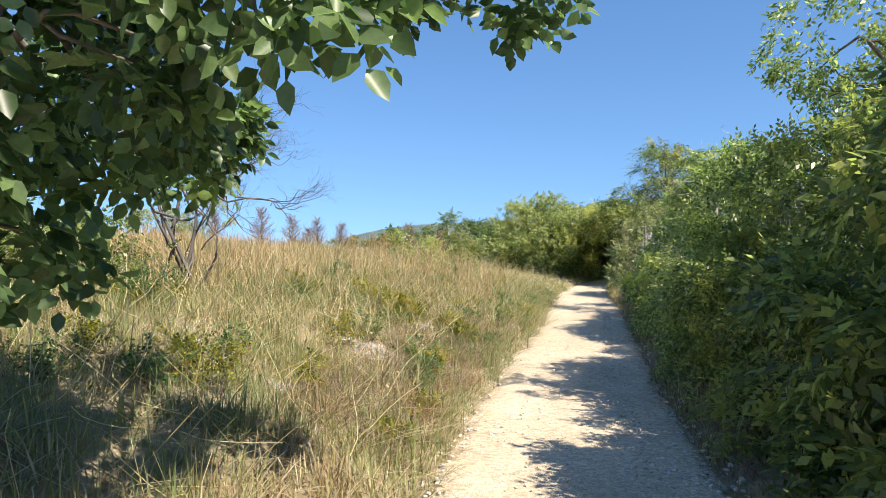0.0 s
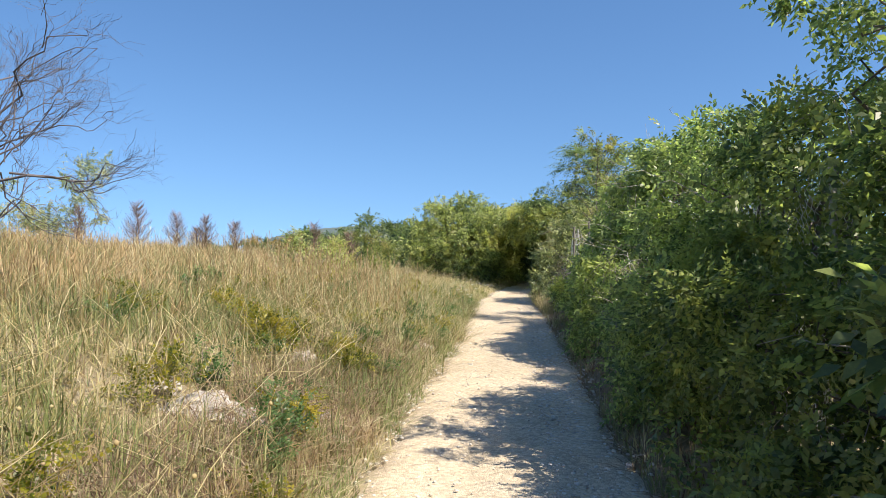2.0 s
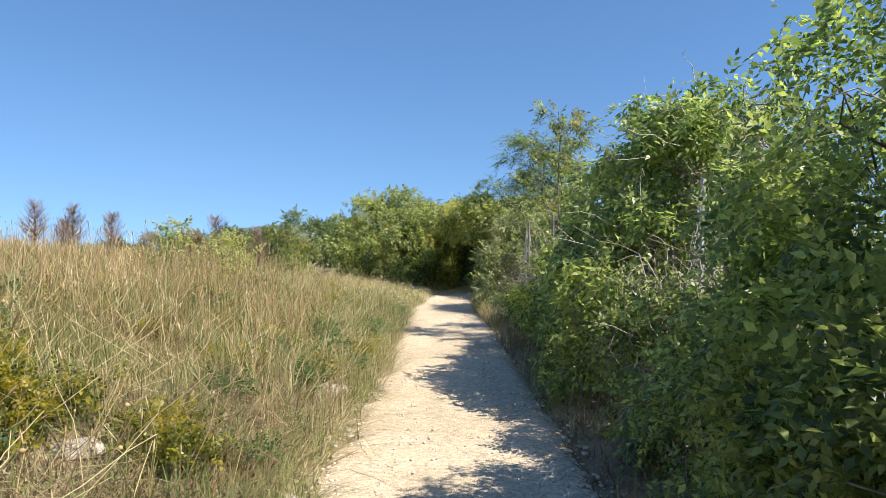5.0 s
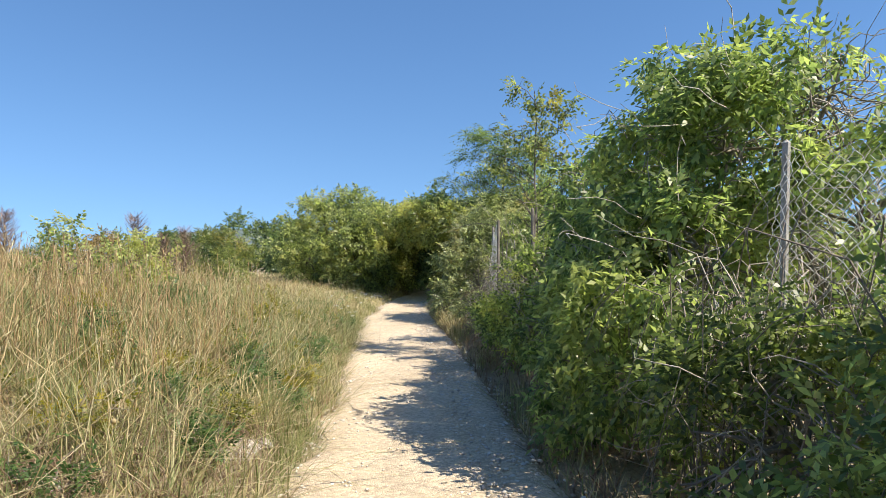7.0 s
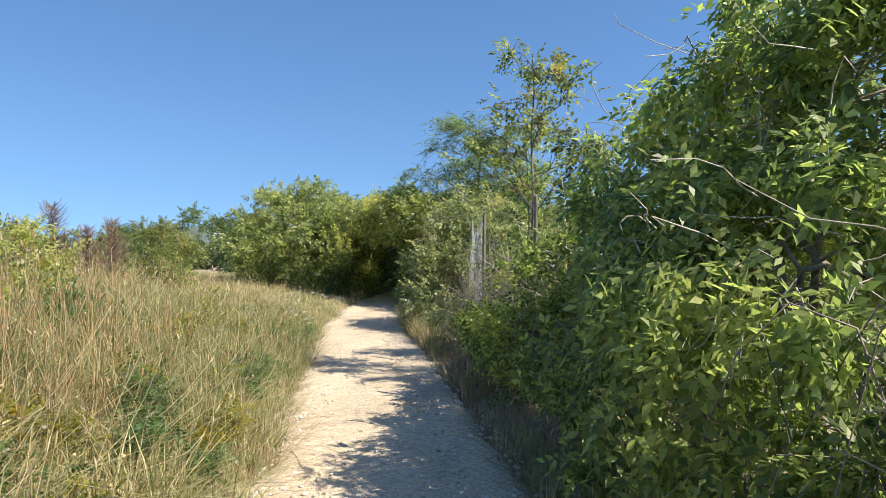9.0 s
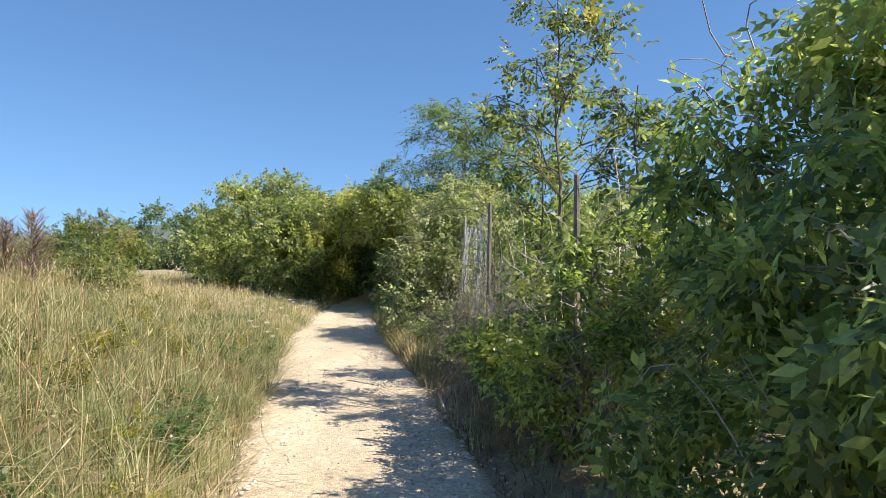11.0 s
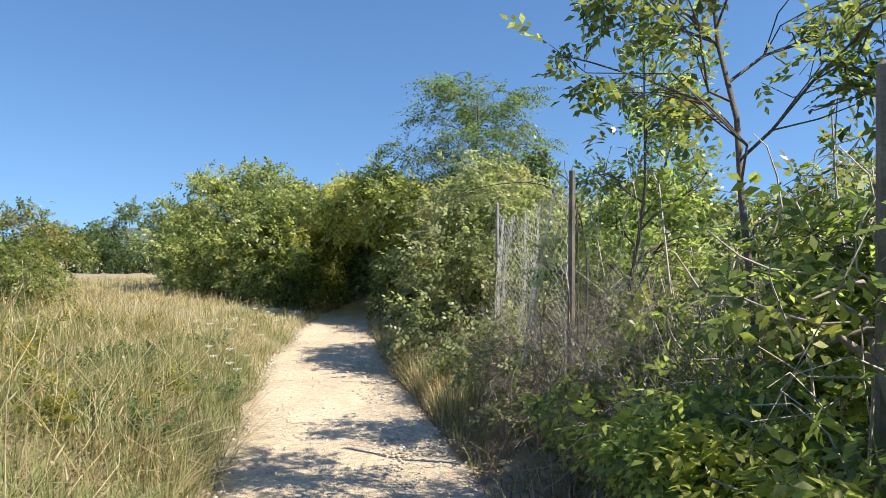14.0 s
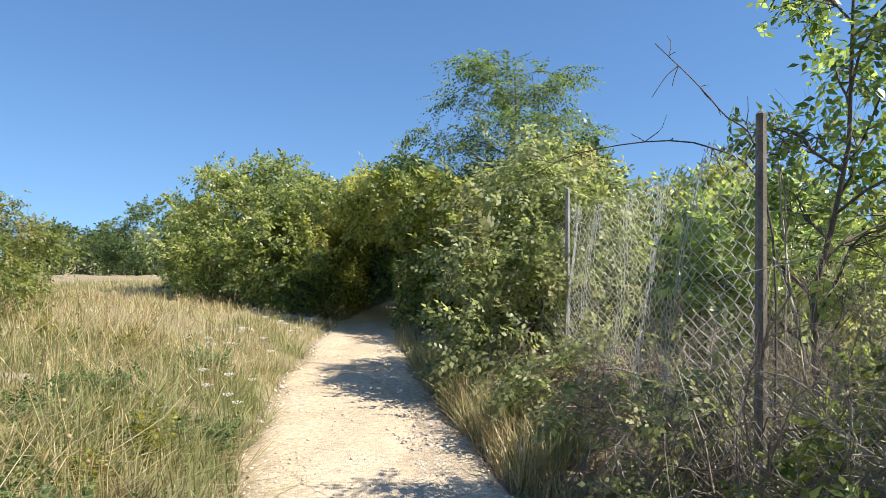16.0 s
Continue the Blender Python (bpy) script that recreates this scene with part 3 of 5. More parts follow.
woody_plant("scrub_bush", "half-bare scrub with grey twigs and small leaves", "bush", (6.0, 15.6), [(0, 0, 0.9, 0.8, 0.8, 0.7), (0.3, 0.8, 0.8, 0.7, 0.8, 0.65)], 700, TWIGGY, M_GREY, 1.1, "scrub by the fence", seed=54, bark=M_TWIG, limbs=50, rough=0.35)


def slender_tree(name, label, base, top, branches, count, templates, mat, seed, size=1.0, trunk_r=0.032):
    """A thin tree with an open crown: one leading stem, side branches, leaves in sprays along the branch ends."""
    r = np.random.default_rng(seed)
    e = anchor(name, base[0], base[1], label, "tree")
    z0 = e.location.z
    wood = Bundle()
    spine = bent((base[0], base[1], z0 - 0.1), top, 0, 0.05, 9, r)
    wood.add(*tube(spine, np.linspace(trunk_r, 0.006, 9), 6))
    pts, ways = [], []
    for i in range(branches):
        s = 0.32 + 0.66 * (i + r.uniform(0, 0.8)) / branches
        k = s * 8
        a = spine[int(k)] + (spine[min(int(k) + 1, 8)] - spine[int(k)]) * (k % 1)
        turn = i * 2.4 + r.normal(0, 0.4)
        ln = (1.05 - 0.8 * s) * (top[2] - z0) * 0.30 * r.uniform(0.75, 1.2)
        b = a + np.array((math.cos(turn) * ln, math.sin(turn) * ln, ln * r.uniform(0.5, 0.95)))
        limb = bent(a, b, 0.05, 0.1, 6, r)
        wood.add(*tube(limb, np.linspace(trunk_r * (0.55 - 0.3 * s), 0.003, 6), 4))
        for _ in range(max(3, count // branches)):
            u = r.uniform(0.3, 1.05)
            u = 1 - 0.7 * (1 - u) ** 0.8 if u < 1 else u
            q = limb[0] + (limb[-1] - limb[0]) * u + r.normal(0, 0.09, 3)
            pts.append(q)
            ways.append((b - a) / (np.linalg.norm(b - a) + 1e-6) * 0.5 + r.normal(0, 0.6, 3) + np.array((0, 0, -0.15)))
            if r.random() < 0.3:
                wood.add(*tube(bent(limb[r.integers(1, 6)], q, 0.02, 0.1, 4, r), np.linspace(0.005, 0.002, 4), 3))
    array_part("trunk", *wood.arrays(), M_BARK, e, smooth=True)
    pts, ways = np.array(pts), np.array(ways)
    array_part("crown", *foliage(pts, ways, templates, size * r.uniform(0.75, 1.25, len(pts)), r), mat, e)
    return e


slender_tree("young_tree", "thin young ash tree with turning yellow leaves and open crown", (5.12, 15.5), (5.05, 15.45, 3.85), 15, 520, ASH, M_YELLOW, 61, 1.0, 0.022)
slender_tree("young_tree", "small dark-leaved young tree beside the fence", (5.35, 14.55), (5.22, 14.5, 2.85), 10, 330, ASH, M_ASH, 62, 0.95, 0.018)
slender_tree("young_tree", "young tree with glossy green leaves behind a fence post", (5.75, 16.7), (5.6, 16.7, 3.0), 16, 620, ASH, M_FRESH, 63, 0.95, 0.026)


def locust(base, height, seed):
    """A feathery tree with flat tiers of leaves on spreading limbs."""
    r = np.random.default_rng(seed)
    e = anchor("locust_tree", base[0], base[1], "feathery locust tree with flat tiers of leaves", "tree")
    z0 = e.location.z
    wood = Bundle()
    spine = bent((base[0], base[1], z0 - 0.1), (base[0] + 0.2, base[1], z0 + height - 0.5), 0, 0.05, 8, r)
    wood.add(*tube(spine, np.linspace(0.09, 0.02, 8), 7))
    pts, ways = [], []
    for i in range(15):
        s = 0.42 + 0.58 * i / 14
        a = spine[0] + (spine[-1] - spine[0]) * s
        turn = i * 2.4 + r.normal(0, 0.3)
        ln = height * (0.40 - 0.27 * s) * r.uniform(0.75, 1.2)
        b = a + np.array((math.cos(turn) * ln, math.sin(turn) * ln, ln * r.uniform(0.35, 0.65)))
        limb = bent(a, b, 0.08, 0.08, 5, r)
        wood.add(*tube(limb, np.linspace(0.032 * (1.2 - s), 0.006, 5), 4))
        for u, wide in ((0.5, 0.2), (0.8, 0.27), (1.1, 0.2)):
            pad = a + (b - a) * u + r.normal(0, 0.1, 3)
            wood.add(*tube(bent(limb[2], pad, 0.02, 0.08, 4, r), np.linspace(0.010, 0.004, 4), 3))
            q = pad + r.normal(0, 1, (34, 3)) * np.array((wide, wide, 0.055))
            pts.extend(q)
            ways.extend((q - pad) * 2.2 + np.array((math.cos(turn), math.sin(turn), 0.0)) * 0.4 + r.normal(0, 0.25, (34, 3)))
    array_part("trunk", *wood.arrays(), M_BARK, e, smooth=True)
    pts, ways = np.array(pts), np.array(ways)
    array_part("crown", *foliage(pts, ways, LOCUST, 1.2 * r.uniform(0.7, 1.2, len(pts)), r, 1.4), M_LOCUST, e)


locust((8.95, 27.0), 5.6, 71)


# ---- chain-link fence ----
FENCE = [(2.7, 3.0, 2.05), (2.95, 5.5, 2.05), (3.8, 9.5, 2.08), (4.5, 14.2, 2.06), (4.94, 16.6, 2.05), (6.2, 20.1, 2.12), (7.0, 23.0, 2.05)]


def fence_post(parent, x, y, h, mat, lean, label):
    """A split stake with worn edges, slightly crooked, narrower at the top."""
    z0 = float(ground_z(x, y))
    s = np.linspace(-0.3, 1, 9)
    pts = np.stack([x + lean[0] * np.clip(s, 0, 1) + 0.006 * np.sin(5 * s), y + lean[1] * np.clip(s, 0, 1) + 0.008 * np.sin(4 * s + 1), z0 + s * (h - z0)], -1)
    pts[0, 2] = z0 - 0.3
    v, f = tube(pts, np.linspace(0.029, 0.021, 9), 7)
    n = len(v)
    v = np.concatenate([v, pts[-1:] + (0, 0, 0.02)])
    cap = [(n - 7 + k, n - 7 + (k + 1) % 7, n, n) for k in range(7)]
    bm = bmesh.new()
    bv = [bm.verts.new(tuple(q)) for q in v]
    for q in f:
        bm.faces.new([bv[k] for k in q])
    for q in cap:
        bm.faces.new([bv[k] for k in q[:3]])
    me = bpy.data.meshes.new("post")
    bm.to_mesh(me)
    bm.free()
    me.materials.append(mat)
    ob = new("post", me)
    ob.parent = parent
    ob.matrix_parent_inverse = Matrix.Translation(parent.location).inverted()
    return tagged(ob, label)


def mesh_panel(parent, a, b, low, high, seed, sag=0.12):
    """Woven wire between two posts: zigzag strands that hook into each other, sagging along the top."""
    r = np.random.default_rng(seed)
    a, b = np.array(a[:2]), np.array(b[:2])
    length = np.linalg.norm(b - a)
    side = np.array((-(b - a)[1], (b - a)[0])) / length
    pitch = 0.052
    count = int(length / pitch)
    bun = Bundle()
    for i in range(count):
        rows = int((high - low) / 0.038)
        k = np.arange(rows + 1)
        u = (i + 0.5 + 0.5 * np.where((k + i) % 2 == 0, 1, -1) * 1.03) / count
        t = k / rows
        base = float(ground_z(*(a + (b - a) * (i / count))))
        drop = sag * math.sin(math.pi * i / count) + 0.03 * math.sin(i * 0.7 + seed)
        z = base + low + (high - low - drop) * t
        bulge = 0.07 * np.sin(2.6 * u * length + 2 * t + seed) * np.sin(math.pi * t) + 0.02 * np.sin(9 * u * length + 5 * t)
        pull = 0.05 * np.sin(3.1 * t + seed + 1.3 * u * length)
        xy = a + (b - a) * (u + pull / length)[:, None] + side * (bulge + 0.004 * np.where(k % 2 == 0, 1, -1))[:, None]
        bun.add(*tube(np.column_stack([xy, z]), np.full(rows + 1, 0.0027), 3))
    array_part("wire_mesh", *bun.arrays(), M_WIRE, parent, "galvanised chain-link mesh, bulging and sagging")


fence = anchor("chain_link_fence", FENCE[0][0], FENCE[0][1], "old sagging chain-link fence on weathered stakes, overgrown", "fence")
for i, (x, y, h) in enumerate(FENCE):
    dark = i in (3, 4)
    fence_post(fence, x, y, h, M_DARKPOST if dark else M_POST, (0.03 * (-1) ** i, 0.04 * math.sin(i * 2.0)), "dark weathered wooden post" if dark else "pale grey weathered post")
for i, (lo, hi, sag) in enumerate(((0.05, 1.5, 0.1), (0.05, 1.85, 0.08), (0.1, 1.1, 0.25), (0.1, 0.9, 0.2), (0.3, 1.9, 0.16), (0.2, 1.75, 0.2))):
    mesh_panel(fence, FENCE[i], FENCE[i + 1], lo, hi, i + 1, sag)

for (x, y), lobes, count, mat, seed in (((5.4, 17.3), [(0, 0, 0.25, 0.6, 0.9, 0.3), (0.3, 0.3, 0.45, 0.4, 0.6, 0.3)], 520, M_GREY, 55), ((5.75, 18.7), [(0, 0, 0.25, 0.6, 0.8, 0.3), (0.35, 0.2, 0.4, 0.4, 0.5, 0.3)], 520, M_GREY, 56)):
    woody_plant("scrub_bush", "low half-bare scrub with small grey-green leaves under the fence", "bush", (x, y), lobes, count, TWIGGY, mat, 1.1, "scrub by the fence", seed=seed, bark=M_TWIG, stem_r=0.01)

# ---- bushes round the green tunnel and in the field ----
for (x, y), lobes, count, mat, tm, seed, size, label in (
        ((6.55, 21.6), [(-0.05, -0.5, 1.2, 0.9, 0.85, 0.9), (0.2, -0.1, 1.75, 0.85, 0.85, 0.72), (-0.4, -0.9, 0.6, 0.75, 0.75, 0.6)], 4200, M_GREY, TWIGGY, 81, 1.5, "thorny bush with small grey-green leaves beside the path"),
        ((8.3, 24.0), [(0, 0, 1.15, 1.1, 1.4, 0.95), (0.3, 0.6, 1.9, 1.0, 1.3, 0.65)], 3600, M_BUSH, FAR, 82, 1.0, "dense bush at the mouth of a green tunnel"),
        ((8.3, 27.4), [(0, 0, 1.4, 1.25, 1.8, 1.35), (-1.0, 0.5, 2.45, 1.6, 1.8, 0.55), (-0.4, -0.3, 0.5, 0.9, 1.5, 0.55)], 4600, M_BUSH, FAR, 83, 1.0, "dense bush arching over the path"),
        ((4.9, 30.6), [(0, 0.2, 1.1, 1.1, 1.2, 1.1), (1.1, 0.8, 2.4, 1.4, 1.6, 0.6), (0.3, 0.6, 0.5, 0.9, 1.4, 0.55)], 5000, M_BUSH, FAR, 84, 1.0, "dense bush arching over the path"),
        ((4.3, 33.4), [(0, 0, 1.6, 1.9, 2.2, 1.6), (-0.75, -0.5, 0.95, 1.3, 1.5, 0.95), (0.9, -0.3, 2.2, 1.6, 1.6, 1.1), (0.0, 0, 3.3, 0.5, 0.5, 0.42)], 8500, M_BUSH, FAR, 85, 1.0, "large rounded yellow-green bush at the field's edge"),
        ((6.3, 33.6), [(0, 0, 1.7, 1.5, 1.6, 1.4), (1.2, 0.3, 2.5, 1.6, 1.8, 0.65), (0.2, 0, 0.5, 1.1, 1.6, 0.55)], 4600, M_BUSH, FAR, 86, 1.0, "dense bush arching over the path"),
        ((9.6, 30.8), [(0, 0, 1.7, 1.6, 2.0, 1.5), (-1.3, 0, 2.5, 1.8, 2.2, 0.6), (-0.4, 0, 0.5, 1.2, 1.9, 0.55)], 4600, M_BUSH, FAR, 87, 1.12, "dense bush arching over the path"),
        # bushes added to close the tunnel; dark leaf colour and roof lobes imitate deep shade
        ((8.6, 38.0), [(0, 0, 1.5, 1.5, 1.0, 1.6), (0, -0.3, 0.5, 1.5, 0.8, 0.6)], 4200, M_DARK, FAR, 100, 1.1, "bush added to close the green tunnel, leaves darkened for shade"),
        ((7.2, 36.0), [(0, 0, 1.5, 1.5, 1.2, 1.6), (0.2, -0.2, 0.5, 1.5, 1.0, 0.6), (1.0, -1.4, 2.7, 1.6, 1.6, 0.6), (2.2, -0.4, 2.9, 1.5, 1.5, 0.6)], 5400, M_DARK, FAR, 88, 1.1, "bush added to close the green tunnel, leaves darkened for shade"),
        ((11.6, 34.2), [(0, 0, 1.8, 1.7, 2.0, 1.8), (-1.8, -0.2, 2.8, 1.6, 2.0, 0.6)], 4800, M_DARK, FAR, 89, 1.1, "bush added to close the green tunnel, leaves darkened for shade"),
        ((9.6, 38.6), [(0, 0, 1.7, 2.2, 1.4, 1.8)], 3000, M_DARK, FAR, 99, 1.1, "bush added to close the green tunnel, leaves darkened for shade"),
        ((7.2, 19.0), [(1.6, 1.2, 1.2, 1.1, 1.4, 0.9)], 1500, M_FRESH, FAR, 91, 0.9, "bright green bush beyond the fence"),
        ((9.4, 20.6), [(0, 0, 1.1, 1.3, 1.4, 1.0)], 1900, M_YELLOW, FAR, 92, 0.9, "yellow-green bush beyond the fence"),
        ((11.0, 23.6), [(0, 0, 1.4, 1.7, 1.7, 1.3)], 2600, M_BUSH, FAR, 93, 1.0, "yellow-green bush beyond the fence"),
        ((9.3, 17.6), [(0, 0, 0.8, 1.3, 1.3, 0.8)], 1500, M_GREY, FAR, 94, 0.9, "grey-green bush beyond the fence"),
        ((12.4, 19.4), [(0, 0, 1.2, 1.8, 1.8, 1.2)], 2200, M_GREY, FAR, 95, 1.1, "greyish bush beyond the fence"),
        ((8.4, 25.6), [(0.8, 0.4, 1.8, 1.3, 1.5, 1.5)], 2800, M_LOCUST, FAR, 96, 1.0, "green bush below the locust tree"),
        ((7.3, 13.4), [(0, 0, 1.0, 1.0, 1.2, 0.9)], 1400, M_ASH, FAR, 97, 0.9, "green bush beyond the fence"),
        ((8.4, 15.2), [(0, 0, 1.0, 1.2, 1.2, 0.9)], 1400, M_YELLOW, FAR, 98, 0.9, "yellow-green bush beyond the fence")):
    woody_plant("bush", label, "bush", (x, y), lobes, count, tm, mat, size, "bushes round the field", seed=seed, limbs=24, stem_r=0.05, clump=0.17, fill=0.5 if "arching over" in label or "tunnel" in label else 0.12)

for (x, y), r0, h, seed in (((-3.8, 66), 3.0, 2.9, 101), ((-9.5, 68), 3.4, 2.4, 102), ((1.4, 60), 3.0, 3.6, 103), ((-17, 72), 4.0, 2.0, 104), ((4.5, 47), 2.4, 2.8, 105)):
    woody_plant("bush", "low dark bush at the far side of the field", "bush", (x, y), [(0, 0, h * 0.5, r0, r0 * 0.8, h * 0.5), (r0 * 0.5, 0, h * 0.42, r0 * 0.7, r0 * 0.7, h * 0.4)], 2200, FAR, M_DARK, 1.9, "bushes at the far side", seed=seed, limbs=10, stem_r=0.07, clump=0.3)

# small leafy shrubs in the grass
for (x, y), lobes, count, mat, seed in (((0.0, 28.0), [(0, 0, 0.35, 0.7, 0.6, 0.4), (-0.7, 0.2, 0.35, 0.6, 0.5, 0.4)], 700, M_YELLOW, 111),
                                        ((-1.5, 26.6), [(0, 0, 0.4, 0.8, 0.6, 0.45)], 600, M_YELLOW, 116),
                                        ((-3.2, 27.4), [(0, 0, 0.6, 0.8, 0.6, 0.6)], 500, M_RUST, 117),
                                        ((0.55, 24.4), [(0, 0, 0.7, 0.7, 0.7, 0.65), (0.3, 0, 1.15, 0.35, 0.4, 0.45), (-1.1, 0, 0.6, 0.7, 0.6, 0.6)], 1300, M_YELLOW, 118),
                                        ((-1.9, 22.8), [(0, 0, 0.5, 0.6, 0.5, 0.5)], 420, M_RUST, 119),
                                        ((-0.9, 15.9), [(0, 0, 0.32, 0.7, 0.6, 0.34), (0.5, 0.4, 0.3, 0.5, 0.5, 0.3)], 900, M_BUSH, 112),
                                        ((-3.5, 6.6), [(0, 0, 0.3, 0.7, 0.6, 0.32), (-0.8, 0.3, 0.4, 0.7, 0.6, 0.4)], 1400, M_ASH, 113),
                                        ((-7.0, 20.0), [(0, 0, 1.2, 0.9, 0.9, 0.8), (0.2, 0, 2.0, 0.5, 0.6, 0.5), (-1.2, 0, 0.9, 0.9, 0.9, 0.7)], 1500, M_GREY, 114),
                                        ((0.6, 23.5), [(0, 0, 0.4, 0.5, 0.5, 0.45)], 400, M_YELLOW, 115)):
    woody_plant("small_shrub", "small straggling shrub growing out of the dry grass", "shrub", (x, y), lobes, count, TWIGGY, mat, 1.2, "shrubs in the grass", seed=seed, limbs=24, stem_r=0.012, bark=M_TWIG, rough=0.4)

# ---- the leafy tree that reaches over the start of the walk ----
# the crown's highest lobes are out of view, added to cast shade below
woody_plant("mulberry_tree", "broad-leaved tree with dark glossy leaves hanging low over the grass", "tree", (-2.9, 2.1),
            [(x + 2.9, y - 2.1, z - float(ground_z(-2.9, 2.1)), a, b, c) for x, y, z, a, b, c in
             ((-0.45, 1.5, 2.12, 0.22, 0.25, 0.17), (-1.05, 1.7, 2.05, 0.32, 0.32, 0.36), (-1.25, 2.4, 2.1, 0.4, 0.42, 0.4), (-1.2, 3.3, 2.05, 0.24, 0.26, 0.3), (-1.95, 2.4, 2.25, 0.7, 0.7, 0.42), (0.1, 2.6, 2.58, 0.35, 0.25, 0.1),
              (-2.6, 2.2, 3.0, 1.1, 1.1, 0.7), (-1.2, 1.7, 2.75, 0.7, 0.7, 0.4), (-1.2, 1.75, 1.5, 0.18, 0.25, 0.18), (-0.3, 2.0, 2.95, 0.6, 0.6, 0.3), (-0.9, 0.4, 3.1, 0.8, 0.7, 0.4), (-1.9, 1.0, 3.2, 0.8, 0.8, 0.45))],
            7600, MULBERRY, M_NEAR, 0.74, seed=121, stem_r=0.03, limbs=40, via=(-2.4, 1.9, 3.2), droop=0.35, rough=0.25, clump=0.058, fill=0.25)


# ---- dead and bare wood ----
def branching(bun, start, way, length, radius, depth, r, spread=0.55, kids=3):
    way = way / np.linalg.norm(way)
    end = start + way * length
    p = bent(start, end, 0.0, 0.09, 5, r)
    bun.add(*tube(p, np.linspace(radius, radius * 0.55, 5), 5 if depth > 1 else 3))
    if depth == 0:
        return
    for i in range(kids):
        u = r.uniform(0.35, 1.0) if i else 1.0
        w = way + r.normal(0, spread, 3) + np.array((0, 0, 0.06))
        branching(bun, p[0] + (p[-1] - p[0]) * u, w, length * r.uniform(0.5, 0.8), radius * 0.55, depth - 1, r, spread, kids)


def bare_tree():
    r = np.random.default_rng(131)
    e = anchor("bare_tree", -3.1, 7.3, "leafless dead tree with fine dark branches in the grass", "tree")
    z0 = e.location.z
    for i, (dx, dy, dz, ln, rad) in enumerate(((0.2, 0.1, 1.0, 1.2, 0.030), (0.06, 0.1, 1.0, 1.3, 0.028), (0.38, 0.0, 0.9, 0.95, 0.02), (-0.2, 0.0, 1.0, 1.1, 0.022), (0.14, -0.1, 1.0, 1.3, 0.025), (0.28, -0.2, 1.0, 0.85, 0.018))):
        bun = Bundle()
        branching(bun, np.array((-3.1 + 0.06 * i, 7.3 + 0.05 * i, z0 - 0.1)), np.array((dx, dy, dz)), ln, rad, 6 if i < 4 else 5, r, 0.46, 3)
        array_part("stem", *bun.arrays(), M_DEAD, e, smooth=True)


def dead_shrub(x, y, h, seed, mat=None, label="dead upright reddish-brown weed with brushy twigs"):
    """A dried weed: one stalk and many side twigs that sweep upwards."""
    r = np.random.default_rng(seed)
    e = anchor("dead_weed", x, y, label, "weed", "dead weeds on the bank")
    z0 = e.location.z
    bun = Bundle()
    bun.add(*tube(bent((x, y, z0 - 0.05), (x + r.normal(0, 0.05), y, z0 + h), 0, 0.03, 6, r), np.linspace(0.014, 0.004, 6), 4))
    for i in range(150):
        s = r.uniform(0.2, 0.97)
        a = np.array((x, y, z0 + s * h))
        turn = r.uniform(0, 6.283)
        ln = h * (0.42 - 0.3 * s) * r.uniform(0.6, 1.2)
        b = a + np.array((math.cos(turn) * ln * 0.85, math.sin(turn) * ln * 0.85, ln * 0.85))
        bun.add(*tube(bent(a, b, -0.03, 0.08, 4, r), (0.0065, 0.006, 0.005, 0.003), 3))
    array_part("stalk", *bun.arrays(), mat or M_RUSTTWIG, e)


bare_tree()
for i, (x, y, h) in enumerate(((-5.2, 19.4, 1.35), (-4.6, 20.6, 1.2), (-3.8, 20.4, 1.15), (-3.1, 20.6, 1.05), (-4.25, 21.3, 0.9), (-6.4, 19.0, 1.1), (-0.1, 21.7, 1.25), (-1.1, 21.9, 1.4), (-0.6, 22.4, 1.1))):
    dead_shrub(x, y, h, 140 + i)


def bramble(x, y, w, d, h, count, seed, label, mat):
    """A tangle of thin dry arching canes."""
    r = np.random.default_rng(seed)
    e = anchor("bramble", x, y, label, "bramble", "brambles under the fence")
    bun = Bundle()
    single = 0
    for _ in range(count):
        ax, ay = x + r.normal(0, w * 0.5), y + r.normal(0, d * 0.5)
        turn, ln = r.uniform(0, 6.283), r.uniform(0.4, 1.3)
        bx, by = ax + math.cos(turn) * ln * 0.6, ay + math.sin(turn) * ln * 0.6
        if ax < right_edge(ay) + 0.12 or bx < right_edge(by) + 0.05:
            continue
        az, bz = float(ground_z(ax, ay)) + r.uniform(0, h * 0.75) * (r.random() < 0.7), float(ground_z(bx, by)) + r.uniform(0, h) * 0.9
        cane = tube(bent((ax, ay, az), (bx, by, bz), r.uniform(0, h * 0.6), 0.09, 6, r), np.linspace(r.uniform(0.003, 0.0075), 0.002, 6), 3)
        if single < 240:
            array_part("cane", *cane, mat, e)
            single += 1
        else:
            bun.add(*cane)
    if not bun.n:
        return
    array_part("cane_tangle", *bun.arrays(), mat, e, kind="stuff")


bramble(5.75, 18.0, 1.0, 2.6, 0.6, 420, 151, "tangle of dry brown bramble canes under the fence", M_TWIG)
bramble(5.3, 16.2, 0.9, 1.8, 0.6, 380, 152, "tangle of grey bramble canes beside the path", M_TWIG)
bramble(5.8, 14.4, 1.2, 1.8, 1.7, 330, 153, "tall tangle of grey bare canes and twigs", M_PALETWIG)
bramble(6.1, 19.6, 0.7, 1.4, 0.55, 260, 154, "tangle of dry brown bramble canes under the fence", M_RUSTTWIG)
bramble(6.1, 15.0, 0.8, 0.8, 0.9, 140, 156, "tall tangle of grey bare canes and twigs", M_PALETWIG)
bramble(3.6, 9.3, 0.5, 1.2, 1.3, 260, 155, "grey bare twigs caught in the fence", M_TWIG)


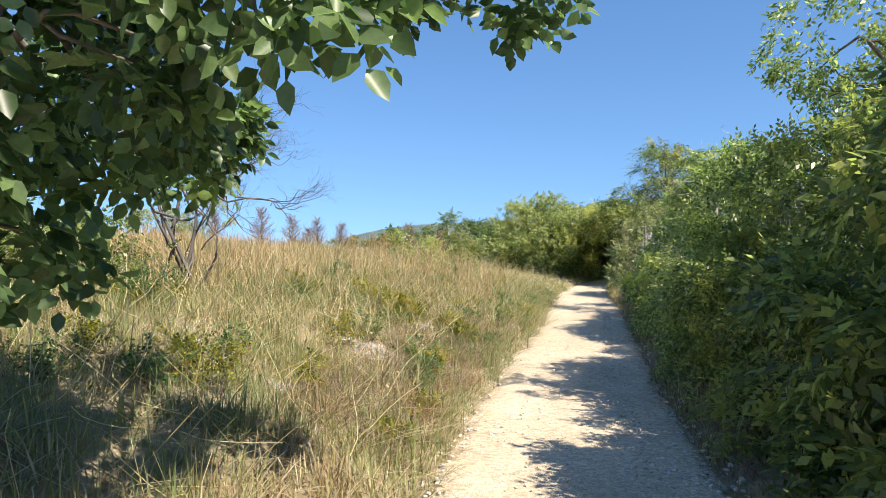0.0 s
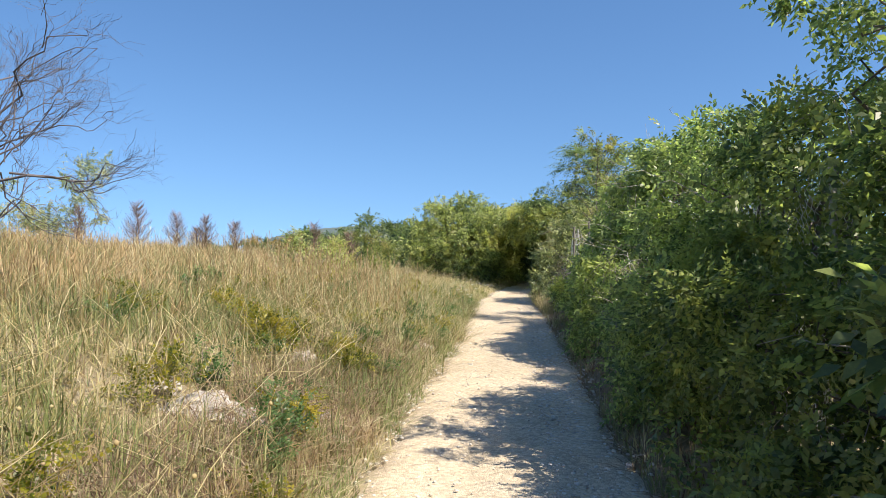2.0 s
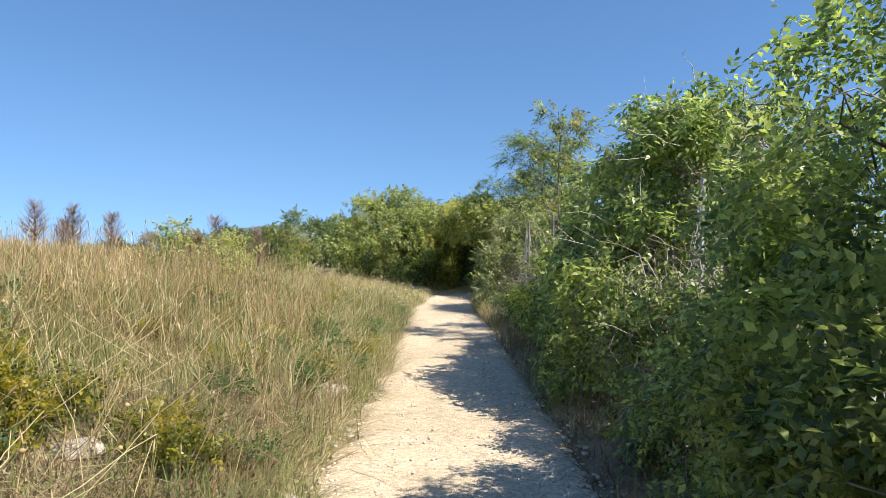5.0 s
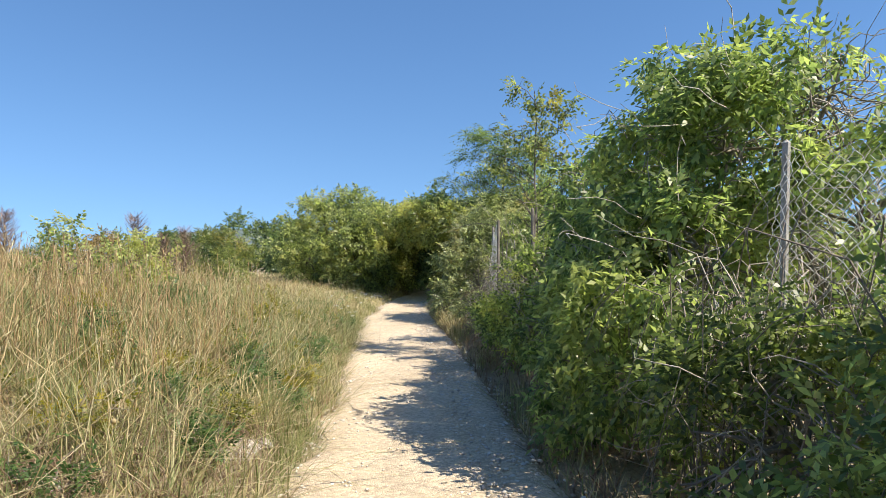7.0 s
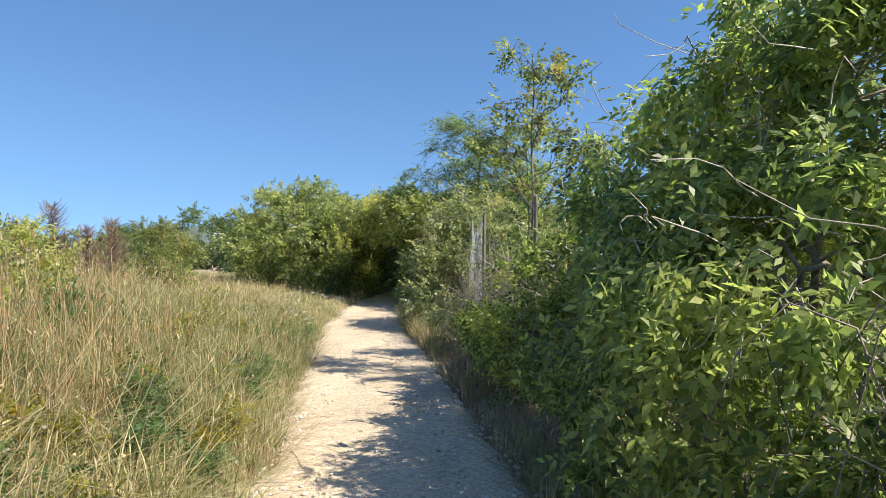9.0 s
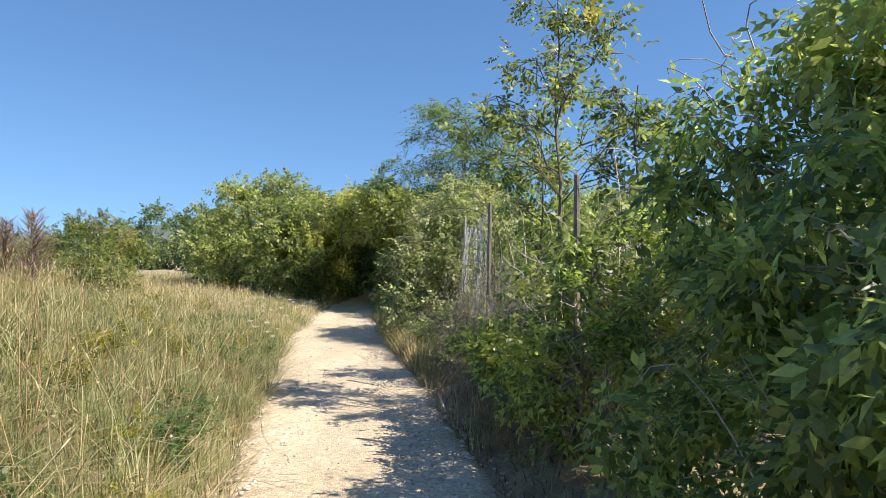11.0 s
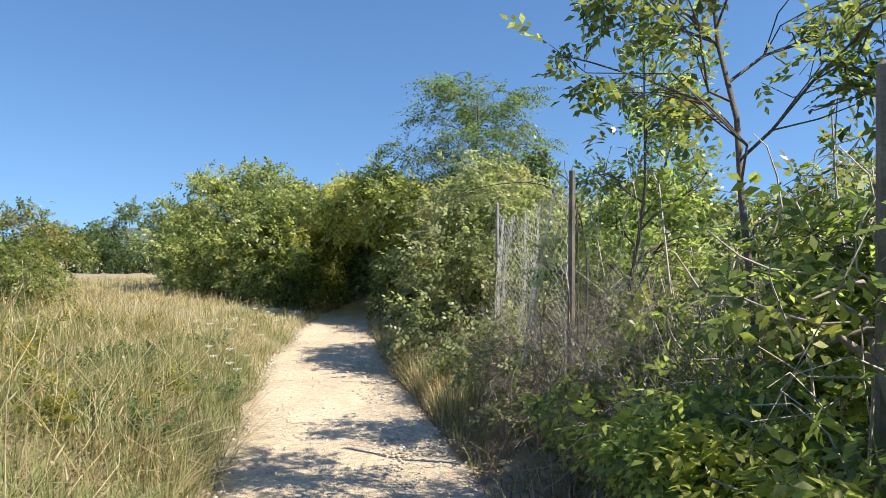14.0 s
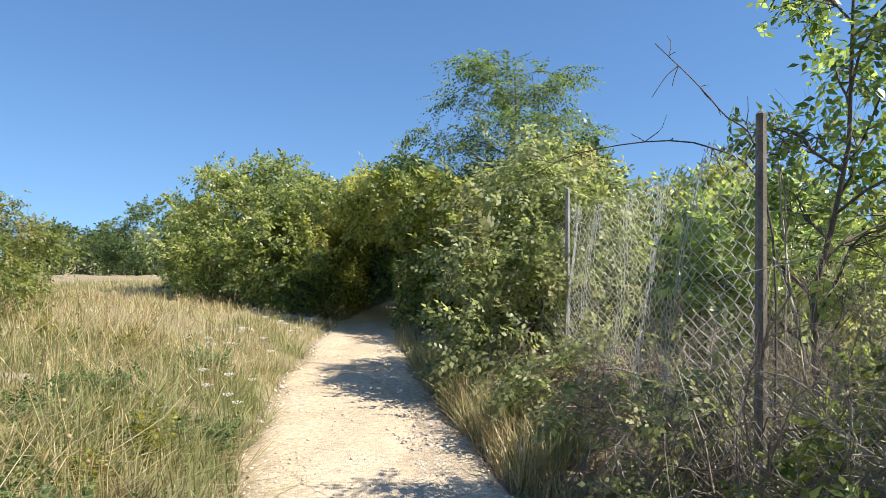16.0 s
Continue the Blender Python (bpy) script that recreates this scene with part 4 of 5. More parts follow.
def twig_bush(x, y, w, d, h, stems, seed, mat, label):
    """A dead bush: bare stems from one stool that fork again and again into fine grey twigs."""
    r = np.random.default_rng(seed)
    e = anchor("twig_bush", x, y, label, "bush", "dead bushes by the fence")
    for i in range(stems):
        bun = Bundle()
        sx, sy = x + r.normal(0, w * 0.35), y + r.normal(0, d * 0.35)
        start = np.array((sx, sy, float(ground_z(sx, sy)) - 0.03))
        way = np.array((r.normal(0, 0.45) + 0.12, r.normal(0, 0.45), 1.0))
        branching(bun, start, way, h * r.uniform(0.36, 0.5), r.uniform(0.006, 0.011), 4, r, 0.6, 4)
        v, f = bun.arrays()
        v[:, 2] = np.maximum(v[:, 2], ground_z(v[:, 0], v[:, 1]) + 0.005)
        v[:, 0] = np.maximum(v[:, 0], right_edge(v[:, 1]) + 0.08 + 0.25 * np.abs(np.sin(7 * v[:, 1] + 5 * v[:, 2])))
        array_part("stem", v, f, mat, e)


twig_bush(5.15, 17.0, 0.7, 1.0, 0.75, 11, 161, M_TWIG, "dead grey-brown twig bush beside the path")
twig_bush(5.6, 18.6, 0.7, 1.0, 0.75, 10, 162, M_RUSTTWIG, "dead brown twig bush under the fence")
twig_bush(5.55, 16.2, 0.8, 0.9, 1.25, 11, 163, M_PALETWIG, "tall dead bush of bleached grey twigs by the fence")
twig_bush(6.3, 17.6, 0.8, 0.9, 1.35, 10, 164, M_PALETWIG, "tall dead bush of bleached grey twigs by the fence")
twig_bush(5.5, 15.1, 0.7, 0.7, 1.4, 6, 165, M_TWIG, "tall dead bush of dark grey twigs by the fence")
twig_bush(4.8, 16.2, 0.4, 0.8, 1.45, 10, 166, M_TWIG, "dead grey-brown twig bush before the fence")
twig_bush(5.1, 15.6, 0.5, 0.6, 1.4, 6, 167, M_PALETWIG, "bleached grey twig bush before the fence")


def bare_shoot(points, label):
    """A long thin arching shoot with a few side twigs."""
    r = np.random.default_rng(int(points[0][0] * 100))
    x, y, z = points[0]
    e = anchor("bare_shoot", x, y, label, "shoot", "bare shoots by the fence")
    pts = np.array([(x, y, float(ground_z(x, y)) - 0.05)] + list(points))
    t = np.linspace(0, len(pts) - 1, 22)
    k = np.minimum(t.astype(int), len(pts) - 2)
    f = (t - k)[:, None]
    prev, nxt = pts[np.maximum(k - 1, 0)], pts[np.minimum(k + 2, len(pts) - 1)]
    a, b = pts[k], pts[k + 1]
    curve = 0.5 * ((2 * a) + (b - prev) * f + (2 * prev - 5 * a + 4 * b - nxt) * f ** 2 + (3 * a - prev - 3 * b + nxt) * f ** 3)
    array_part("stem", *tube(curve, np.linspace(0.006, 0.002, 22), 5), M_DEAD, e)
    for _ in range(9):
        q = curve[r.integers(9, 21)]
        array_part("twig", *tube(bent(q, q + r.normal(0, 0.09, 3), 0, 0.1, 4, r), (0.003, 0.0025, 0.002, 0.0015), 3), M_DEAD, e)


bare_shoot(((5.05, 16.7, 1.75), (4.9, 16.8, 2.1), (4.72, 17.0, 2.42)), "long thin leafless shoot rising past the fence post")
bare_shoot(((5.15, 16.75, 1.6), (5.0, 17.0, 1.98), (4.75, 17.6, 2.02), (4.6, 18.0, 1.9)), "long thin leafless shoot arching beside the fence")


# ---- rocks ----
ROCKS = ((-0.72, 6.52, 0.2), (-0.48, 6.6, 0.15), (-0.95, 6.55, 0.12), (-0.62, 6.38, 0.09), (-0.38, 6.62, 0.08), (-0.85, 6.35, 0.08), (-0.55, 6.75, 0.09), (-1.1, 6.7, 0.07), (-0.3, 6.4, 0.06), (-1.15, 4.8, 0.11), (-1.3, 4.95, 0.07), (-0.24, 8.42, 0.12),
         (1.08, 11.2, 0.15), (0.95, 10.95, 0.1), (1.2, 11.45, 0.08), (0.2, 11.7, 0.09), (0.25, 9.9, 0.08), (0.0, 7.3, 0.07), (0.12, 7.0, 0.06), (2.95, 24.6, 0.16), (3.3, 25.1, 0.13), (2.6, 24.2, 0.12), (3.7, 25.6, 0.14), (3.1, 23.6, 0.11),
         (5.3, 28.6, 0.22), (4.9, 28.9, 0.16), (1.6, 20.3, 0.14), (-1.9, 5.2, 0.12), (-2.6, 5.0, 0.12), (1.45, 12.9, 0.08), (0.75, 8.9, 0.06))


def rock(x, y, size, seed, flat=0.4):
    bm = bmesh.new()
    bmesh.ops.create_icosphere(bm, subdivisions=3, radius=1)
    for v in bm.verts:
        n1 = noise.noise(v.co * 1.3 + Vector((seed, 0, 0)))
        n2 = noise.cell(v.co * 2.2 + Vector((0, seed, 0)))
        v.co *= 1 + 0.5 * n1 + 0.12 * n2 + 0.1 * noise.noise(v.co * 5 + Vector((0, 0, seed)))
        v.co = Vector((v.co.x * size, v.co.y * size * 0.75, v.co.z * size * flat))
    me = bpy.data.meshes.new("rock")
    bm.to_mesh(me)
    bm.free()
    me.materials.append(M_ROCK)
    ob = new("rock", me)
    ob.matrix_basis = pose(x, y, float(ground_z(x, y)) + size * flat * 0.1, 0, 0, seed * 47)
    tagged(ob, "white weathered limestone rock lying in the dry grass", "rock", "rocks on the bank")


for i, (x, y, s) in enumerate(ROCKS):
    rock(x, y, s, i + 1)


# ---- grass and other small growth ----
def blades(name, label, xs, ys, heights, mat, seed, width=0.006, lean=0.35, curl=0.5, kind="stuff", parent=None):
    """Bent tapering blades rooted on the ground."""
    r = np.random.default_rng(seed)
    bare = np.ones(len(xs), bool)
    for rx, ry, rs in ROCKS:
        # the grass stands back from a rock, most of all on its open side
        bare &= ((xs - rx) ** 2 + ((ys - ry) / np.where(ys < ry, 2.0, 1.0)) ** 2 > (rs * 1.15) ** 2) | (r.random(len(xs)) < 0.12)
    xs, ys, heights = xs[bare], ys[bare], heights[bare]
    n = len(xs)
    z = ground_z(xs, ys) - 0.02
    turn = r.uniform(0, 6.283, n)
    dirx, diry = np.cos(turn), np.sin(turn)
    tilt = np.abs(r.normal(0, lean, n))
    w = width * r.uniform(0.6, 1.4, n)
    sidex, sidey = -diry, dirx
    rows = []
    for s, wf in ((0, 1.0), (0.6, 0.75)):
        off = heights * (tilt * s + curl * tilt * s * s)
        zz = z + heights * s * (1 - 0.25 * tilt * s)
        for sg in (-1, 1):
            rows.append(np.stack([xs + dirx * off + sg * sidex * w * wf, ys + diry * off + sg * sidey * w * wf, zz], -1))
    off = heights * (tilt + curl * tilt)
    rows.append(np.stack([xs + dirx * off, ys + diry * off, z + heights * (1 - 0.28 * tilt)], -1))
    v = np.stack(rows, 1).reshape(-1, 3)
    f = np.array([(0, 1, 3), (0, 3, 2), (2, 3, 4)])
    f = (f[None] + (np.arange(n) * 5)[:, None, None]).reshape(-1, 3)
    ob = new(name, quick_mesh(name, v, f, mat))
    return tagged(ob, label, "grass", kind=kind)


def bank_points(n, r, y0, y1, reach, near_bias=1.6, edge=0.02):
    ys = r.uniform(y0, y1, n)
    d = edge + reach * r.random(n) ** near_bias
    return left_edge(ys) - d, ys


def patchy(xs, ys, r, scale, keep_from):
    k = np.array([noise.noise(Vector((a * scale, b * scale, 4.2))) for a, b in zip(xs, ys)])
    return k + r.normal(0, 0.18, len(xs)) > keep_from


g = np.random.default_rng(201)


def tufted(n, r, y0, y1, reach, near_bias, per=16, size=0.07):
    """Places gathered into tufts."""
    cx, cy = bank_points(n // per, r, y0, y1, reach, near_bias)
    xs = np.repeat(cx, per) + r.normal(0, size, len(cx) * per)
    ys = np.repeat(cy, per) + r.normal(0, size, len(cx) * per)
    tall = np.repeat(r.uniform(0.5, 1.3, len(cx)), per)
    ok = xs < left_edge(ys) + 0.04 + 0.12 * wobble(ys * 1.3, ys * 0.7, 1.4)
    return xs[ok], ys[ok], tall[ok]


xs, ys, tall = tufted(56000, g, 1.0, 20, 7.5, 1.5, 20, 0.06)
hs = g.uniform(0.08, 0.26, len(xs)) * tall * (0.6 + 0.6 * np.clip((left_edge(ys) - xs) / 2.5, 0, 1))
blades("bank_grass", "long dry and green meadow grass on the bank", xs, ys, hs, M_GRASS, 202, 0.0040, 0.95)
xs, ys, tall = tufted(64000, g, 1.0, 22, 6, 1.2, 50, 0.12)
blades("green_grass", "fine green grass tufts among the straw", xs, ys, g.uniform(0.12, 0.34, len(xs)) * tall, M_GREENGRASS, 208, 0.0032, 0.6)
xs, ys, tall = tufted(46000, g, 18, 46, 14, 1.3, 20, 0.14)
blades("field_grass", "pale dry meadow grass of the field", xs, ys, g.uniform(0.12, 0.34, len(xs)) * tall, M_GRASS, 203, 0.006, 0.85)
xs, ys = bank_points(15000, g, 6, 30, 13, 1.0, 2.2)
sel = patchy(xs, ys, g, 0.35, -0.05)
blades("russet_grass", "russet dry grass along the top of the bank", xs[sel], ys[sel], g.uniform(0.22, 0.52, sel.sum()), M_RUSTGRASS, 204, 0.005, 0.7)
xs = g.uniform(-16, -5, 12000)
ys = g.uniform(6, 40, 12000)
blades("far_bank_grass", "russet dry grass on the far part of the bank", xs, ys, g.uniform(0.2, 0.5, len(xs)), M_RUSTGRASS, 205, 0.010, 0.4)
xs, ys, tall = tufted(12000, g, 10, 25, 3.0, 1.3, 75, 0.10)
blades("tussock_grass", "tall tussocks of green and beige grass beside the path", xs, ys, g.uniform(0.14, 0.5, len(xs)) * tall, M_GRASS, 219, 0.0034, 1.0, 0.8)
xs, ys, tall = tufted(17000, g, 7.5, 20, 2.8, 1.0, 60, 0.12)
blades("green_grass", "dense olive-green grass in the middle of the bank", xs, ys, g.uniform(0.12, 0.36, len(xs)) * tall, M_GREENGRASS, 221, 0.0034, 0.8, 0.8)
xs, ys = bank_points(9000, g, 7, 19, 5.5, 1.0, 2.6)
blades("russet_grass", "russet dry grass along the top of the bank", xs, ys, g.uniform(0.25, 0.5, len(xs)), M_RUSTGRASS, 222, 0.0042, 0.7)
# flattened straw and litter near the ground
xs, ys = bank_points(34000, g, 1.5, 20, 5, 1.3)
blades("straw_litter", "flattened pale straw and dead brown leaves covering the bank", xs, ys, g.uniform(0.08, 0.25, len(xs)), M_LITTER, 209, 0.004, 1.5, 0.1)
ys = g.uniform(-1, 34, 9000)
xs = right_edge(ys) + 0.02 + 0.3 * g.random(len(ys)) ** 1.5
sel = patchy(xs, ys, g, 0.7, 0.0) | ((ys > 18.5) & (ys < 24))
blades("verge_grass", "dry grass tufts between path and hedge", xs[sel], ys[sel], g.uniform(0.1, 0.32, sel.sum()), M_GRASS, 206, 0.0045, 0.6)
ys = g.uniform(-1, 30, 11000)
xs = right_edge(ys) + 0.0 + 0.75 * g.random(len(ys)) ** 1.3
blades("hedge_litter", "brown leaf litter and broken straw below the hedge", xs, ys, g.uniform(0.05, 0.16, len(xs)), M_BROWNHERB, 220, 0.0065, 1.6, 0.1)
ys = g.uniform(18.2, 23, 3200)
xs = right_edge(ys) + 0.05 + 0.5 * g.random(len(ys))
blades("verge_grass", "tall pale grass under the fence", xs, ys, g.uniform(0.2, 0.5, len(xs)), M_GRASS, 207, 0.005, 0.4)


def stalks(name, label, xs, ys, lengths, tilts, mat, seed, radius=0.0022, heads=0.0):
    """Long dry culms, upright, leaning or fallen, some with a seed head."""
    r = np.random.default_rng(seed)
    bun = Bundle()
    for x, y, ln, ti in zip(xs, ys, lengths, tilts):
        turn = r.uniform(0, 6.283)
        z0 = float(ground_z(x, y))
        c, s = math.cos(ti), math.sin(ti)
        end = np.array((x + math.cos(turn) * s * ln, y + math.sin(turn) * s * ln, 0))
        if left_edge(end[1]) - 0.05 < end[0] < right_edge(end[1]) + 0.4:
            end = np.array((x - math.cos(turn) * s * ln, y, 0))
            if end[0] > left_edge(y) - 0.05:
                continue
        lift = 0.12 if radius > 0.004 else 0.02
        end[2] = max(z0 + c * ln, float(ground_z(end[0], end[1])) + 0.05 + lift)
        p = bent((x, y, z0 + lift), end, -0.02 * ln, 0.04, 5, r)
        p[:, 2] = np.maximum(p[:, 2], ground_z(p[:, 0], p[:, 1]) + 0.01)
        bun.add(*tube(p, np.linspace(radius, radius * 0.5, 5), 3))
        if r.random() < heads:
            d = (p[-1] - p[-2]) / (np.linalg.norm(p[-1] - p[-2]) + 1e-6)
            q = np.stack([p[-1] + d * k for k in (-0.005, 0.012, 0.03, 0.05)])
            bun.add(*tube(q, np.array((0.001, 0.0045, 0.004, 0.001)) * r.uniform(0.6, 1.3), 4))
    ob = new(name, quick_mesh(name, *bun.arrays(), mat))
    return tagged(ob, label, "grass", kind="stuff")


xs, ys = bank_points(1500, g, 2, 14, 4.5, 1.2, 0.25)
stalks("straw_stalks", "long pale straw stalks leaning and fallen across the bank", xs, ys, g.uniform(0.25, 0.75, 1500), np.abs(g.normal(1.0, 0.4, 1500)), M_STRAW, 211, 0.0027)
xs, ys = bank_points(420, g, 2.5, 11, 3.2, 1.1, 0.4)
stalks("straw_stalks", "thick bleached straw stalks lying crosswise over the grass", xs, ys, g.uniform(0.3, 0.8, 420), g.normal(1.0, 0.35, 420), M_BLEACHED, 216, 0.0036)
xs, ys = bank_points(1500, g, 4, 24, 6, 1.2, 0.2)
stalks("seed_stalks", "upright dry stalks with small seed heads", xs, ys, g.uniform(0.3, 0.65, 1500), np.abs(g.normal(0.25, 0.25, 1500)), M_STRAW, 212, 0.0018, 0.8)
xs, ys = bank_points(800, g, 9, 22, 3.5, 1.3, 0.3)
stalks("tall_stalks", "tall tangled beige dry stalks", xs, ys, g.uniform(0.35, 0.8, 800), np.abs(g.normal(0.75, 0.45, 800)), M_BLEACHED, 213, 0.0028, 0.4)


def weed(x, y, h, w, n, mat, seed, label):
    """A small leafy weed: a few stems with leaf sprays."""
    r = np.random.default_rng(seed)
    e = anchor("weed", x, y, label, "weed", "weeds on the bank")
    z0 = e.location.z
    tips = []
    for _ in range(9):
        tip = np.array((x + r.normal(0, w * 0.6), y + r.normal(0, w * 0.6), z0 + h * r.uniform(0.55, 1.0)))
        array_part("stem", *tube(bent((x, y, z0 - 0.03), tip, 0.02, 0.08, 4, r), (0.004, 0.003, 0.003, 0.002), 3), M_TWIG, e)
        tips.append(tip)
    tips = np.array(tips)
    pick = tips[r.integers(0, 9, n)]
    p = np.array((x, y, z0)) + (pick - np.array((x, y, z0))) * r.uniform(0.35, 1.05, (n, 1)) + r.normal(0, 0.03, (n, 3))
    array_part("leaves", *foliage(p, r.normal(0, 0.6, p.shape) + (0, 0, 0.35), TWIGGY, 0.62 * r.uniform(0.7, 1.3, n), r), mat, e)


for i in range(105):
    yv = float(g.uniform(3.5, 22))
    xv = float(left_edge(yv)) - 0.25 - 3.2 * float(g.random()) ** 1.4
    kind_green = g.random() < 0.5
    weed(xv, yv, float(g.uniform(0.12, 0.36)), 0.2, 80, M_GREENWEED if kind_green else M_WEED, 300 + i, "green feathery weed on the dry bank" if kind_green else "weed with small yellow-green leaves on the dry bank")


for i, (xv, yv) in enumerate(((-0.42, 8.35), (-0.55, 8.5), (-0.35, 8.6), (-0.6, 8.25), (0.1, 8.45), (0.22, 8.6), (0.0, 8.65), (-0.9, 9.2))):
    weed(xv, yv, 0.26 + 0.02 * (i % 4), 0.17, 110, M_WEED, 420 + i, "yellowing bushy weed beside a small white rock")


ys = g.uniform(10.5, 14.5, 420)
xs = left_edge(ys) - 0.7 - 2.0 * g.random(420)
stalks("tall_stalks", "tall beige dry stalks standing in a clump", xs, ys, g.uniform(0.45, 0.9, 420), np.abs(g.normal(0.2, 0.25, 420)), M_RUSTGRASS, 218, 0.0034, 0.5)
xs, ys = bank_points(420, g, 4, 24, 5, 1.2, 0.2)
stalks("scabious_stems", "thin green stems of seeding meadow flowers", xs, ys, g.uniform(0.3, 0.6, 420), np.abs(g.normal(0.2, 0.2, 420)), M_GREENGRASS, 214, 0.0015)


def seed_balls(n, seed):
    """Small round pale seed heads and flowers above the grass."""
    r = np.random.default_rng(seed)
    bm = bmesh.new()
    bmesh.ops.create_icosphere(bm, subdivisions=1, radius=1)
    bv = np.array([v.co[:] for v in bm.verts])
    bf = np.array([[v.index for v in f.verts] for f in bm.faces])
    bm.free()
    xs, ys = bank_points(n, r, 4, 26, 5, 1.1, 0.2)
    zs = ground_z(xs, ys) + r.uniform(0.25, 0.55, n)
    sz = r.uniform(0.005, 0.013, n)
    v = bv[None] * sz[:, None, None] * r.uniform(0.7, 1.3, (n, len(bv), 1)) + np.stack([xs, ys, zs], -1)[:, None]
    f = (bf[None] + (np.arange(n) * len(bv))[:, None, None]).reshape(-1, 3)
    head = new("seed_heads", quick_mesh("seed_heads", v.reshape(-1, 3), f, M_STRAW))
    tagged(head, "small round pale seed heads above the grass", "seed heads", kind="stuff")
    bun = Bundle()
    for x, y, z in zip(xs, ys, zs):
        bun.add(*tube(bent((x + r.normal(0, 0.06), y + r.normal(0, 0.06), float(ground_z(x, y))), (x, y, z), 0, 0.05, 4, r), (0.0016, 0.0014, 0.0012, 0.001), 3))
    stems = new("seed_stems", quick_mesh("seed_stems", *bun.arrays(), M_GREENGRASS))
    tagged(stems, "thin stems carrying round seed heads", "stems", kind="stuff")


seed_balls(700, 215)


def dead_herbs(n, seed):
    """Low brown tangle of dead herbs along the foot of the bank."""
    r = np.random.default_rng(seed)
    bun = Bundle()
    ys = r.uniform(4.2, 11.5, n)
    xs = left_edge(ys) - 0.12 - 0.9 * r.random(n)
    for x, y in zip(xs, ys):
        a = np.array((x, y, float(ground_z(x, y))))
        b = a + np.array((r.normal(0, 0.13), r.normal(0, 0.13), 0))
        if b[0] > left_edge(b[1]) - 0.03:
            continue
        b[2] = float(ground_z(b[0], b[1])) + r.uniform(0.02, 0.2)
        bun.add(*tube(bent(a, b, 0.04, 0.15, 5, r), np.linspace(r.uniform(0.0015, 0.0035), 0.001, 5), 3))
    ob = new("dead_herbs", quick_mesh("dead_herbs", *bun.arrays(), M_BROWNHERB))
    tagged(ob, "low brown tangle of dead herbs at the foot of the bank", "dead herbs", kind="stuff")


dead_herbs(4200, 217)


def white_flower(x, y, h, seed):
    """A seeding carrot-like flower: a stem that parts into a flat head of small white clusters."""
    r = np.random.default_rng(seed)
    e = anchor("white_flower", x, y, "white flat-headed wild flower at the path's edge", "flower", "white flowers by the path")
    z0 = e.location.z
    top = np.array((x + r.normal(0, 0.04), y + r.normal(0, 0.04), z0 + h))
    array_part("stem", *tube(bent((x, y, z0 - 0.02), top, 0, 0.05, 5, r), np.linspace(0.003, 0.002, 5), 4), M_GREENGRASS, e)
    bun = Bundle()
    for i in range(16):
        a, d = i * 2.4, 0.012 * math.sqrt(i)
        q = top + np.array((math.cos(a) * d, math.sin(a) * d, 0.03 - d * 0.2))
        bun.add(*tube(np.array([top, q]), np.array((0.001, 0.001)), 3))
        bun.add(*tube(np.array([q - (0, 0, 0.004), q, q + (0, 0, 0.004)]), np.array((0.002, 0.008, 0.003)), 5))
    array_part("flower_head", *bun.arrays(), M_PETAL, e, "flat white flower head")


M_PETAL = rough_material("white_petal", [(0.3, (0.62, 0.62, 0.52)), (0.7, (0.80, 0.80, 0.74))], 20, 90, 0.2, 0.002)
for i in range(16):
    yv = float(g.uniform(18.5, 25.5))
    white_flower(float(left_edge(yv)) - 0.1 - 0.7 * float(g.random()), yv, float(g.uniform(0.2, 0.4)), 500 + i)


